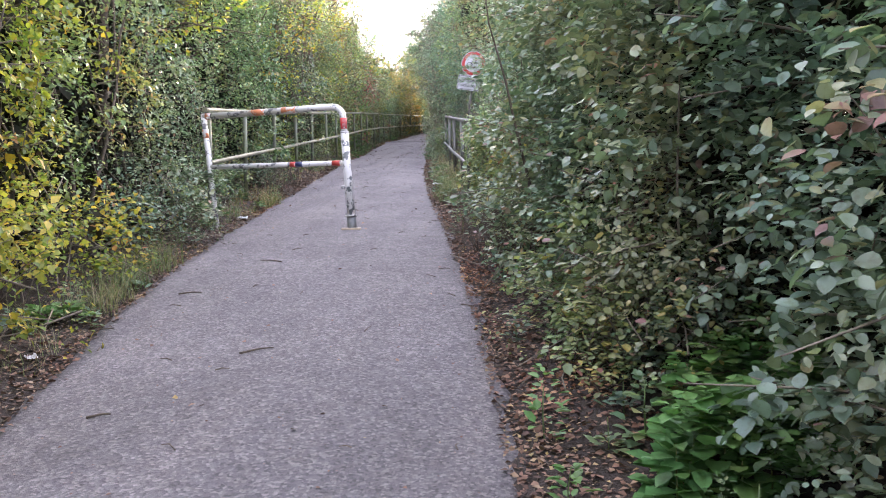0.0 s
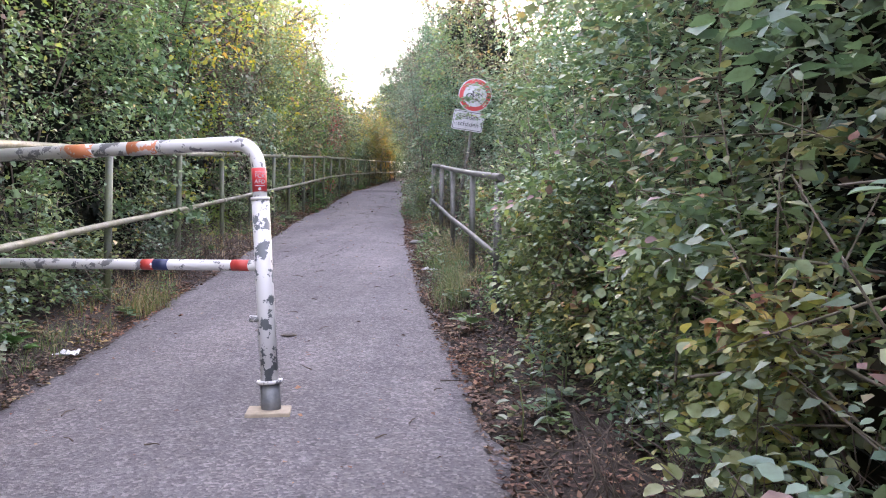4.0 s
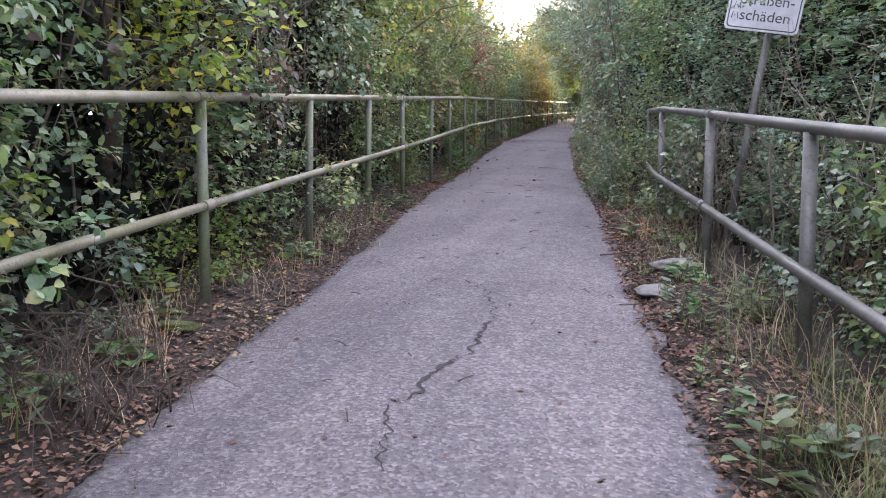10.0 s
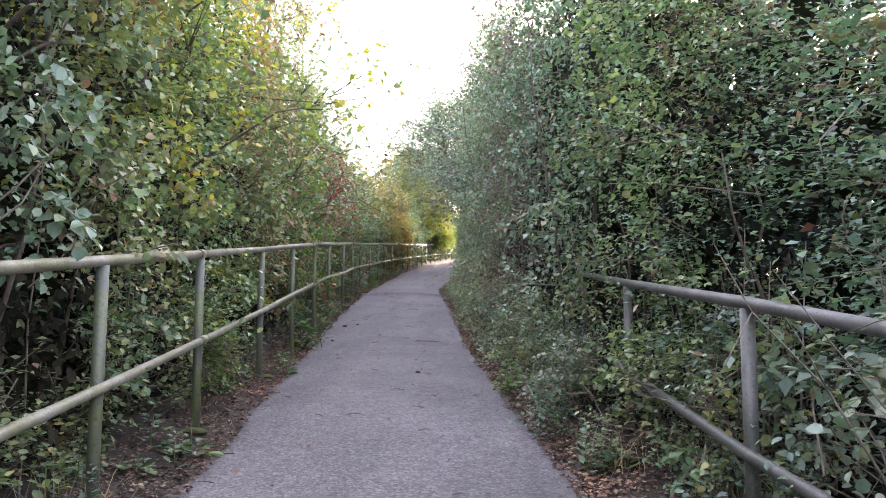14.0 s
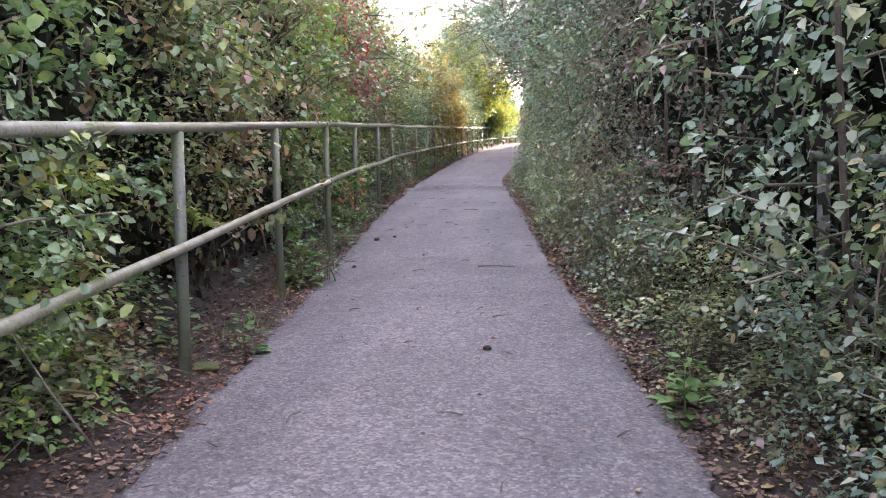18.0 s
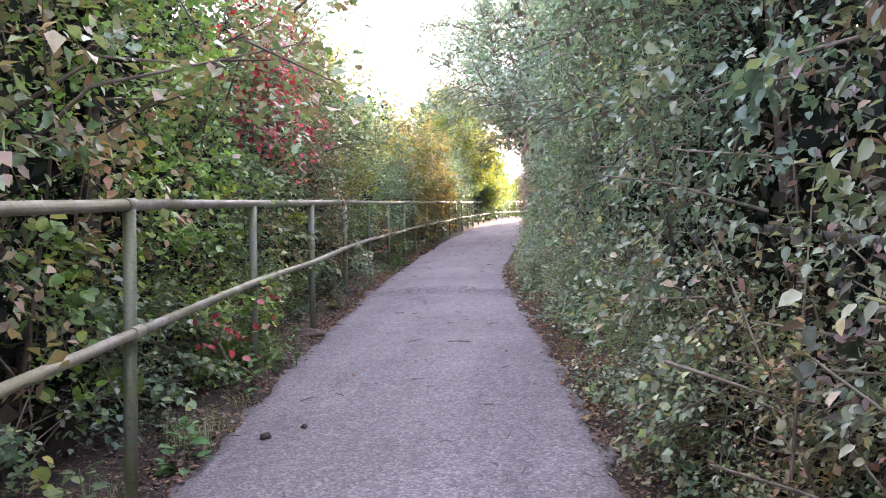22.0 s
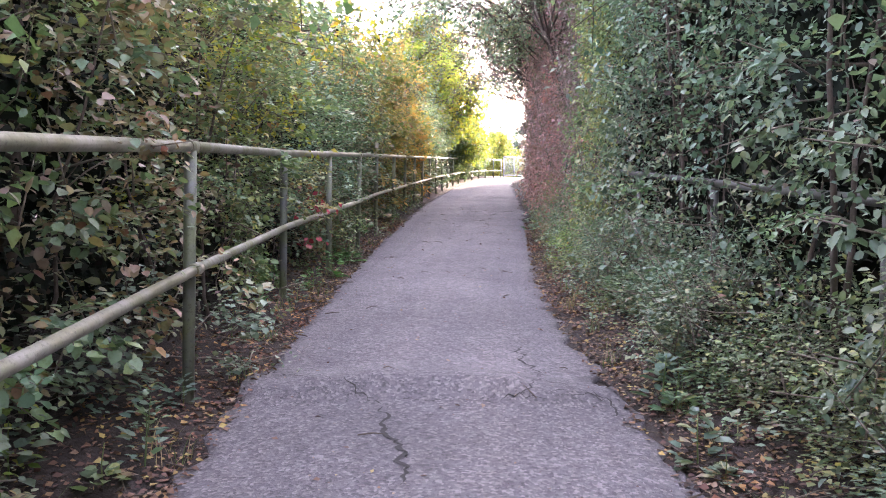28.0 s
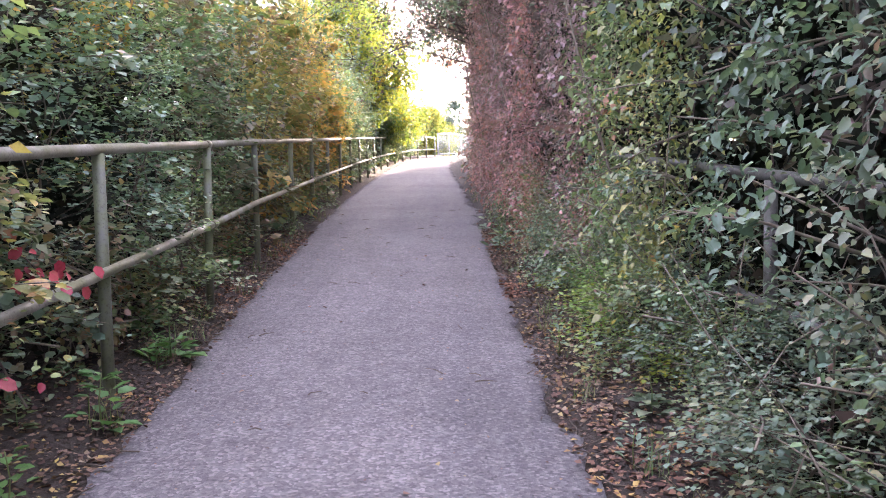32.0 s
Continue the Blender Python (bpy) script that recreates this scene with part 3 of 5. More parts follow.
ROUND = np.array([(0, 0, 0), (0.38, 0, -0.01), (0.72, 0, -0.04), (1, 0, -0.10), (0.13, 0.22, 0.05), (0.38, 0.34, 0.07), (0.70, 0.26, 0.05), (0.88, 0.12, 0),
                  (0.13, -0.22, 0.05), (0.38, -0.34, 0.07), (0.70, -0.26, 0.05), (0.88, -0.12, 0)])
ROUND_F = np.array([(0, 1, 5, 4), (1, 2, 6, 5), (2, 3, 7, 6), (1, 0, 8, 9), (2, 1, 9, 10), (3, 2, 10, 11)])
SIMPLE = np.array([(0, 0, 0), (0.36, 0.37, 0.10), (1, 0, -0.08), (0.40, -0.35, 0.10)])
SIMPLE_F = np.array([(0, 1, 2, 3)])


def unit(v):
    return v / np.maximum(np.linalg.norm(v, axis=-1, keepdims=True), 1e-6)


def blades(pos, direction, normal, size, rng, aspect=1.0, fine=True):
    """Leaf blades at pos, along direction, facing normal; returns verts and quads."""
    d = unit(direction)
    s = unit(np.cross(unit(normal), d))
    n = np.cross(d, s)
    t, faces = {0: (SIMPLE, SIMPLE_F), 1: (BLADE, BLADE_F), 2: (ROUND, ROUND_F)}[int(fine)]
    curl = rng.uniform(-0.14, 0.16, len(pos))
    wide = aspect * rng.uniform(0.85, 1.2, len(pos))
    x, y, z = t[:, 0], t[:, 1], t[:, 2]
    loc = (d[:, None, :] * x[None, :, None] + s[:, None, :] * (y[None, :] * wide[:, None])[..., None]
           + n[:, None, :] * (z[None, :] + curl[:, None] * x[None, :] ** 2)[..., None])
    v = pos[:, None, :] + loc * size[:, None, None]
    f = faces[None] + (np.arange(len(pos)) * len(t))[:, None, None]
    return v.reshape(-1, 3), f.reshape(-1, 4)


def crown_leaves(twig_pos, twig_dir, per, size, rng, spread=0.09, aspect=1.0, droop=0.35, fine=True, length=0.34):
    """Leaves set along short twigs: alternate sides, tips out and down."""
    k = len(twig_pos)
    tt = rng.random((k, per))
    pos = twig_pos[:, None, :] + twig_dir[:, None, :] * (tt * length)[..., None] + rng.normal(0, spread * 0.35, (k, per, 3))
    d = (twig_dir[:, None, :] * 0.6 + rng.normal(0, 0.65, (k, per, 3))) * np.array([1, 1, 0.6]) + np.array([0, 0, -droop * 0.8])
    n = rng.normal(0, 0.38, (k, per, 3)) + np.array([0, 0, 1.0]) + twig_dir[:, None, :] * 0.4
    sz = np.reshape(size, (-1, 1)) * rng.uniform(0.55, 1.25, (k, per))
    return blades(pos.reshape(-1, 3), d.reshape(-1, 3), n.reshape(-1, 3), sz.ravel(), rng, aspect, fine)


def stem_mesh(name, rng, height, width, depth, mat, r0=0.016):
    x, y = rng.uniform(-depth, -0.14), rng.uniform(-width / 2, width / 2)
    h = height * rng.uniform(0.6, 0.98)
    lean = rng.normal(0, 0.16, 2)
    qs = np.linspace(0, 1, 7)
    pts = [(x + lean[0] * q * h + rng.normal(0, 0.03), y + lean[1] * q * h + rng.normal(0, 0.03), -0.12 + h * q) for q in qs]
    r = r0 * rng.uniform(0.5, 1.4)
    return mesh_of(name, *tube(pts, [r * (1 - 0.75 * q) for q in qs], 6), mat, True)


def sprigs_mesh(name, pos, dirs, rng, mat, more):
    """Thin bare twigs between the leaves."""
    pieces = list(more)
    for p, d in zip(pos, dirs):
        ln = rng.uniform(0.25, 0.75)
        mid = p - d * ln * 0.5 + rng.normal(0, 0.03, 3)
        pieces.append(tube([tuple(p - d * ln), tuple(mid), tuple(p + d * 0.1)], [0.005, 0.004, 0.0015], 4))
    return mesh_of(name, *join(pieces), mat, True)


def shrub_meshes(seed, height, width, depth, clumps, per, size, aspect, low, rough=1.0, deep=2000, fine=1.9, blade=1):
    """Crown, stem and twig meshes of one shrub of a hedge row: its front faces +x at x = 0, its foot runs along y."""
    rng = np.random.default_rng(seed)
    ph = rng.uniform(0, 6, 9)
    small = height < 1

    def front(y, z):
        return rough * (0.15 * np.sin(2.3 * y + 1.3 * z + ph[0]) + 0.10 * np.sin(4.7 * y - 3.1 * z + ph[1])) - 0.03 - 0.05 * np.maximum(z - 2.0, 0) ** 2

    def crest(y):
        return height * (0.86 + 0.14 * np.sin(2.6 * y + ph[3]) + 0.10 * np.sin(6.3 * y + ph[4]))

    # leafy clumps spread over the face, dark hollows between them
    cy, cz = [], []
    for _ in range(clumps):
        y = rng.uniform(-width / 2 - 0.1, width / 2 + 0.1, 6)
        z = low + rng.random(6) * (crest(y) - low)
        if cy:
            gap = np.min((y[:, None] - np.array(cy)) ** 2 + (z[:, None] - np.array(cz)) ** 2, 1)
            k = int(np.argmax(gap))
        else:
            k = 0
        cy.append(y[k])
        cz.append(z[k])
    cy, cz = np.array(cy), np.array(cz)
    rad = (0.10 + 0.30 * rng.random(clumps) ** 1.4) * (0.45 if small else 1)
    cx = front(cy, cz) - rad * 0.75 + rough * np.clip(rng.normal(-0.05, 0.16, clumps), -0.42, 0.14) * (0.4 if small else 1)
    big = rng.choice([0.7, 0.85, 1.0, 1.22], clumps)
    k = 10
    u = unit(rng.normal(0, 0.7, (clumps, k, 3)) + np.array([0.6, 0, 0.5]))
    u = u.reshape(-1, 3)
    rr = np.repeat(rad, k)[:, None] * rng.uniform(0.45, 1.05, (clumps * k, 1))
    p1 = np.repeat(np.stack([cx, cy, cz], 1), k, 0) + u * rr
    d1 = u + rng.normal(0, 0.25, u.shape)
    s1 = np.repeat(big, k) * size
    # crest
    n2 = int(clumps * 2.2)
    y = rng.uniform(-width / 2, width / 2, n2)
    p2 = np.stack([rng.uniform(-depth, 0.0, n2), y, crest(y) * rng.uniform(0.76, 1.05, n2)], 1)
    d2 = np.stack([rng.normal(0, 0.5, n2), rng.normal(0, 0.5, n2), rng.uniform(0.2, 1, n2)], 1)
    # arching sprays out of the face and long shoots above the crest
    p4, d4, shoots = [], [], []
    for j in range(int(clumps * (0.26 if not small else 0.4))):
        up = j % 5 < 2
        y0 = rng.uniform(-width / 2, width / 2)
        z0 = crest(y0) * 0.92 if up else rng.uniform(max(low, 0.2), height * 0.85)
        x0 = rng.uniform(-depth * 0.7, -0.1) if up else front(y0, z0) - 0.08
        ln = (rng.uniform(0.4, 1.25) if up else rng.uniform(0.12, 0.30)) * (0.4 if small else 1)
        start = len(p4)
        d = np.array((rng.normal(0.05, 0.3), rng.normal(0, 0.3), 1.0)) if up else np.array((rng.uniform(0.5, 1), rng.normal(0, 0.6), rng.uniform(-0.2, 0.6)))
        for q in np.linspace(0.1, 1, 6):
            p4.append(np.array((x0, y0, z0)) + d * ln * q + np.array((0, 0, -0.3 * ln * q * q * (0 if up else 1))))
            d4.append(d * (0.8 if q < 0.9 else 1.2) + np.array((0, 0, -0.3 * q)))
        shoots.append(tube([tuple(p4[start] - d * 0.3), tuple(p4[start + 2]), tuple(p4[start + 5] + unit(d) * 0.2)], [0.006, 0.004, 0.002], 4))
    s4 = np.repeat(rng.uniform(0.8, 1.5, len(shoots)), 6) * size
    tp, td = np.concatenate([p1, p2, np.array(p4)]), unit(np.concatenate([d1, d2, np.array(d4)]))
    ts = np.concatenate([s1, np.full(n2, size), s4])
    near = tp[:, 2] < fine
    v1, f1 = crown_leaves(tp[near], td[near], per, ts[near], rng, aspect=aspect, fine=blade, length=0.14)
    v2, f2 = crown_leaves(tp[~near], td[~near], per, ts[~near] * 1.1, rng, aspect=aspect, fine=False, length=0.18)
    # inner foliage that closes the hedge, coloured dark to paint shade into the hollows
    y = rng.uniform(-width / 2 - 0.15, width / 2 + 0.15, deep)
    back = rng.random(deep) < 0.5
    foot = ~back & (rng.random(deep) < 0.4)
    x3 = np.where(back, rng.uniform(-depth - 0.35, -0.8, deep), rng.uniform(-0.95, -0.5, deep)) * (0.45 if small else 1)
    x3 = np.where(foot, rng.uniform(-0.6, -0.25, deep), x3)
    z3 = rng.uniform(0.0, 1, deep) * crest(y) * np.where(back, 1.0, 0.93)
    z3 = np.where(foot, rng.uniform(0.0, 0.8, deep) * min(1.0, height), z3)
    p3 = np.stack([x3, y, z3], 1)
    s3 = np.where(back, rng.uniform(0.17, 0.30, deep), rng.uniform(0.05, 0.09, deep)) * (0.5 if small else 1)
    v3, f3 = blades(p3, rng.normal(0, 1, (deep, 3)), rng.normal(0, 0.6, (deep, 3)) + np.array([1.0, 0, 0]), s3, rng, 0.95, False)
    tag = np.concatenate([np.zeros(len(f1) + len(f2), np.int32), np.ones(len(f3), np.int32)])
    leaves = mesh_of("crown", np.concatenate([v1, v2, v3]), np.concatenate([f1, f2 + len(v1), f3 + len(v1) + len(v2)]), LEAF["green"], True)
    leaves.materials.append(LEAF["inner_shade"])
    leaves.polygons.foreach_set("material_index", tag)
    stems = [stem_mesh("stem", rng, height * 0.8, width, depth * 0.6, TWIG if j == 0 else BARK, 0.010 if j < 2 else 0.016) for j in range(5)]
    pick = rng.choice(len(p1), 26, replace=False)
    sprigs = sprigs_mesh("twig_tangle", tp[pick], td[pick], rng, TWIG, shoots)
    return leaves, stems, sprigs


def place_shrub(meshes, tone, at, turn, label, scale=(1, 1, 1), group="", name="shrub"):
    ob = thing(name, label, "shrub", group=group)
    c = part("crown", meshes[0], ob)
    c.material_slots[0].link = "OBJECT"
    c.material_slots[0].material = LEAF[tone]
    for me in meshes[1][:2 if name == 'low_shrub' else 5]:
        part("stem", me, ob)
    tagged(part("twig_tangle", meshes[2], ob), kind="stuff")
    ob.matrix_basis = pose(*at, 0, 0, turn) @ Matrix.Diagonal((*scale, 1))
    return ob


HEDGE = {
    "broad": [shrub_meshes(11 + k, 3.7, 2.3, 1.3, 92, 6, 0.050, 1.12, 0.10) for k in range(3)],
    "dense": [shrub_meshes(16 + k, 3.7, 2.3, 1.3, 270, 7, 0.044, 1.12, 0.03, 0.8, 1600, 1.9, 2) for k in range(3)],
    "fine": [shrub_meshes(21 + k, 3.7, 2.3, 1.3, 116, 6, 0.037, 0.95, 0.08, 1.0, 1900, 1.5) for k in range(3)],
    "mixed": [shrub_meshes(31 + k, 3.7, 2.3, 1.3, 98, 6, 0.045, 1.0, 0.10) for k in range(3)],
    "bare": [shrub_meshes(36 + k, 3.7, 2.3, 1.3, 86, 6, 0.048, 1.05, 0.38) for k in range(3)],
    "hollow": [shrub_meshes(46 + k, 3.7, 2.3, 1.3, 80, 6, 0.047, 1.05, 0.68) for k in range(3)],
    "trim": [shrub_meshes(41 + k, 3.7, 2.3, 1.3, 230, 6, 0.036, 0.95, 0.03, 0.3, 1500, 0.0) for k in range(2)],
    "far": [shrub_meshes(61 + k, 3.7, 2.3, 1.3, 80, 4, 0.086, 1.0, 0.1, 1.0, 600, 0.0) for k in range(2)],
    "low": [shrub_meshes(81 + k, 0.75, 1.25, 0.5, 18, 5, 0.043, 1.0, 0.02, 0.8, 60, 0.6) for k in range(3)],
    "bushy": [shrub_meshes(96 + k, 0.95, 1.25, 0.5, 60, 6, 0.036, 1.1, 0.02, 0.9, 260, 2.0, 2) for k in range(2)],
    "apron": [shrub_meshes(86 + k, 0.7, 1.5, 0.5, 32, 6, 0.028, 0.95, 0.01, 0.9, 60, 0.0) for k in range(3)],
    "thicket": [shrub_meshes(71 + k, 3.7, 3.2, 1.6, 50, 2, 0.12, 1.1, 0.1, 1.4, 1100, 0.0) for k in range(2)],
}
WORDS = {"green": "green leafy", "dark": "dense dark green small-leaved", "lime": "yellow-green sunlit", "brown": "browning autumn",
         "purple": "purplish brown autumn", "fresh": "fresh green broad-leaved", "yellow": "bright yellow-green sunlit", "red": "red-leaved autumn", "orange": "orange autumn", "pink": "faded pinkish brown autumn"}
rnd = random.Random(4)


def hedge_run(side, rows, group, first=0):
    """A row of shrubs: y, kind of leaf, tone, setback of the face from the asphalt edge, height."""
    for k, (y, leaf, tone, back, high) in enumerate(rows, first):
        e = float(xl(y)) if side < 0 else float(xr(y))
        slope = (float(xl(y + 0.5)) - float(xl(y - 0.5))) if side < 0 else (float(xr(y + 0.5)) - float(xr(y - 0.5)))
        turn = -math.degrees(math.atan(slope)) + (180 if side > 0 else 0) + rnd.uniform(-5, 5)
        x = e + side * (back + ((0.2 if y > 36 else 0.06 if y > 28 else 0.02 if y > 9 else 0.1 if y > 5 else 0.05) if side < 0 else (-0.04 if y < 4 else 0.06 if y < 8 else 0.22 if y > 36 else 0.06 if y > 25 else 0.0)))
        meshes = HEDGE[leaf][k % len(HEDGE[leaf])]
        s = (high / 3.7) * 1.17 * rnd.uniform(0.9, 1.12)
        place_shrub(meshes, tone, (x, y, verge(x + side * 0.4, y)), turn, f"{WORDS[tone]} shrub of the {group}",
                    (1.0, rnd.uniform(0.95, 1.1), s), group)


LEFT_GROUP, RIGHT_GROUP = "hedge behind the algae-green railing", "hedge over the grey railing"
hedge_run(-1, [
    (-7, "far", "green", 0.3, 3.6), (-5, "mixed", "lime", 0.3, 3.8), (-3, "broad", "lime", 0.45, 3.9), (-1.2, "mixed", "lime", 0.5, 4.0), (0.7, "broad", "lime", 0.55, 4.1),
    (2.5, "mixed", "lime", 0.6, 4.0), (4.4, "fine", "green", 0.6, 4.0), (6.3, "fine", "dark", 0.5, 3.8), (8.1, "fine", "green", 0.48, 3.7), (9.9, "bare", "green", 0.46, 3.7),
    (11.7, "hollow", "green", 0.46, 3.8), (13.5, "hollow", "purple", 0.44, 3.8), (15.3, "hollow", "dark", 0.4, 3.9)], LEFT_GROUP)
hedge_run(-1, [
    (17.1, "hollow", "green", 0.38, 3.9), (18.9, "bare", "green", 0.38, 3.8), (20.8, "bare", "brown", 0.38, 3.7), (22.7, "hollow", "brown", 0.38, 4.0), (24.6, "broad", "fresh", 0.38, 3.4),
    (26.5, "hollow", "green", 0.36, 3.3), (28.4, "bare", "brown", 0.34, 3.1), (30.2, "hollow", "brown", 0.36, 2.5), (32.1, "hollow", "green", 0.34, 2.1), (34.0, "bare", "dark", 0.28, 2.1),
    (35.9, "mixed", "green", 0.22, 2.4), (38.0, "far", "brown", 0.2, 2.3), (40.0, "far", "orange", 0.22, 2.4)], LEFT_GROUP, 13)
hedge_run(-1, [
    (42.2, "far", "brown", 0.22, 2.4), (44.3, "far", "orange", 0.2, 2.6), (46.2, "far", "brown", 0.22, 2.4), (48.2, "far", "dark", 0.22, 2.4), (50.2, "far", "dark", 0.22, 2.5),
    (52.2, "far", "dark", 0.2, 2.6), (54.2, "far", "dark", 0.22, 2.7), (56.2, "far", "dark", 0.3, 2.7), (58.21, "far", "green", 0.3, 2.6), (60.21, "far", "dark", 0.3, 2.5),
    (62.22, "far", "dark", 0.3, 2.3), (64.23, "far", "dark", 0.35, 2.1), (66.04, "far", "green", 0.4, 1.8)], LEFT_GROUP, 26)
hedge_run(1, [
    (-7, "far", "green", 0.3, 3.4), (-5, "mixed", "green", 0.3, 3.4), (-3, "dense", "dark", 0.8, 3.1), (-1.2, "dense", "dark", 0.8, 3.1), (0.6, "dense", "dark", 0.84, 3.1),
    (2.4, "dense", "dark", 0.52, 2.7), (4.1, "mixed", "dark", 0.38, 2.5), (5.6, "bare", "dark", 0.58, 2.5), (7.0, "bare", "dark", 0.8, 2.3), (8.7, "mixed", "green", 1.12, 2.3),
    (10.4, "fine", "dark", 1.2, 2.5), (12.0, "fine", "dark", 1.3, 2.0), (14.1, "bare", "dark", 1.05, 1.9)], RIGHT_GROUP)
hedge_run(1, [
    (15.6, "fine", "dark", 0.7, 2.0), (17.5, "mixed", "green", 0.5, 2.7), (19.3, "mixed", "dark", 0.34, 3.7), (21.1, "fine", "purple", 0.30, 4.0), (22.9, "fine", "dark", 0.28, 4.0),
    (24.6, "fine", "dark", 0.30, 4.0), (26.3, "fine", "green", 0.36, 4.1), (28.0, "fine", "dark", 0.46, 4.1), (29.8, "fine", "dark", 0.56, 4.1), (31.6, "fine", "dark", 0.62, 4.1),
    (33.4, "fine", "dark", 0.62, 4.0), (35.1, "trim", "green", 0.50, 4.0), (36.9, "trim", "pink", 0.3, 4.3)], RIGHT_GROUP, 13)
hedge_run(1, [
    (38.9, "trim", "pink", 0.14, 4.4), (40.8, "trim", "pink", 0.0, 4.4), (42.6, "trim", "pink", -0.04, 4.4), (44.4, "trim", "pink", 0.0, 4.3), (46.15, "trim", "pink", 0.08, 4.1),
    (47.96, "far", "pink", 0.25, 4.0), (49.76, "far", "brown", 0.4, 3.9), (51.56, "far", "green", 0.75, 3.9), (53.36, "far", "dark", 0.85, 3.8), (55.16, "far", "brown", 0.95, 3.6),
    (57.06, "far", "dark", 1.0, 3.6), (58.96, "far", "pink", 1.0, 3.5), (60.86, "far", "dark", 1.0, 3.4)], RIGHT_GROUP, 26)
hedge_run(1, [
    (62.76, "far", "green", 1.0, 3.2), (64.67, "far", "dark", 1.0, 3.0)], RIGHT_GROUP, 39)
for k in range(46):
    for side in (-1, 1):
        kind = "apron" if side > 0 and k > 19 else "low"
        y = -3 + k * 1.05 + rnd.uniform(-0.3, 0.3)
        if side < 0:
            back = (0.28 if y < 6.5 else 0.42 if y < 16 else 0.34) + rnd.uniform(-0.06, 0.2)
        else:
            back = (0.5 if y < 3 else 0.32 if y < 9 else 0.85 if y < 14.6 else 0.5 if y < 18 else 0.28 if y < 25 else 0.66 if 29 < y < 33 else 0.5) + rnd.uniform(-0.05, 0.08)
        if rnd.random() < ((0.6 if 19 < y < 23.5 or 28 < y < 33 else 0.6 if 10 < y < 17 else 0.05) if side < 0 else 0.12) or (side > 0 and (y < 1.3 or 3.9 < y < 9.4)):
            continue
        tone = rnd.choice(("lime", "green") if y < 4 and side < 0 else ("dark", "dark", "green") if side > 0 and (4 < y < 20 or 28 < y < 33) else ("green", "dark", "dark", "green", "brown"))
        x = (float(xl(y)) if side < 0 else float(xr(y))) + side * back
        place_shrub(HEDGE[kind][k % 3], tone, (x, y, verge(x, y) - 0.03), 180 * (side > 0) + rnd.uniform(-15, 15), f"low {WORDS[tone]} growth at the hedge foot",
                    (1, 1, rnd.uniform(0.6, 1.25)), "low growth at the hedge foot", "low_shrub")
# broad-leaved growth in front of the hedge, closing over the end of the grey railing
for k, (y, back, high) in enumerate(((4.9, 0.52, 0.95), (5.6, 0.54, 1.0), (6.3, 0.56, 1.05), (7.0, 0.56, 1.1), (7.55, 0.5, 1.1), (8.0, 0.46, 1.0))):
    x = float(xr(y)) + back
    tone = "green"
    place_shrub(HEDGE["bushy"][k % 2], tone, (x, y, verge(x, y) - 0.03), 180 + 9 * (k % 3 - 1), f"{WORDS[tone]} growth bulging out of the hedge", (1.0, 0.9, high), "low growth at the hedge foot", "low_shrub")
# small-leaved creeping growth between the litter and the trimmed wall
for k in range(13):
    y = 28.6 + k * 0.72
    x = float(xr(y)) + 0.36 + 0.07 * (k % 3)
    tone = "fresh" if 33.8 < y < 35.2 else ("dark", "green", "dark")[k % 3]
    place_shrub(HEDGE["apron"][k % 3], tone, (x, y, verge(x, y) - 0.03), 180 + 12 * (k % 3 - 1), f"low {WORDS[tone]} growth at the hedge foot", (1, 0.8, 0.45 + 0.1 * (k % 4)), "low growth at the hedge foot", "low_shrub")
# denser green growth where the verge is overgrown to the asphalt
for k, (side, y, d, s) in enumerate(((1, 2.0, 0.4, 0.6), (1, 2.7, 0.34, 0.6), (1, 1.6, 0.62, 0.7), (-1, 28.1, 0.55, 0.7), (-1, 27.75, 0.62, 0.8), (-1, 25.28, 0.40, 0.75), (-1, 25.75, 0.30, 0.65), (-1, 26.11, 0.42, 0.75), (-1, 18.42, 0.40, 0.8), (-1, 12.34, 0.55, 0.7))):
    x = (float(xl(y)) if side < 0 else float(xr(y))) + side * d
    place_shrub(HEDGE["low"][k % 3], "fresh" if side < 0 else "green", (x, y, verge(x, y) - 0.03), 180 * (side > 0) + 10 * (k % 3 - 1), "lush green leafy growth over the verge", (0.9, 0.8, s), "low growth at the hedge foot", "low_shrub")
for k, y in enumerate((-3.0, -0.5, 2.0, 4.5, 7.0)):
    x = float(xr(y)) + 1.55
    place_shrub(HEDGE["thicket"][k % 2], "dark", (x, y, verge(x, y)), 180 + 9 * (k % 3 - 1), "dark green thicket bush close behind the hedge", (1, 1, 0.72), "thicket behind the hedges", "bush")
for k, y in enumerate(np.arange(-6, 64, 3.0)):
    y = float(y)
    for side, off, tone in ((-1, 1.8, ("lime" if y < 4 else "green", "dark", "brown")[k % 3]), (1, 2.1, ("dark", "green", "brown")[k % 3])):
        if side > 0 and y > 56:
            continue
        x = (float(xl(y)) if side < 0 else float(xr(y))) + side * off
        place_shrub(HEDGE["thicket"][k % 2], tone, (x, y, verge(x, y)), 180 * (side > 0) + 8 * (k % 3 - 1), f"{WORDS[tone]} thicket bush standing deep behind the hedge",
                    (1, 1, (0.62 if side > 0 and y < 21 else 1.0) + 0.12 * (k % 3)), "thicket behind the hedges", "bush")


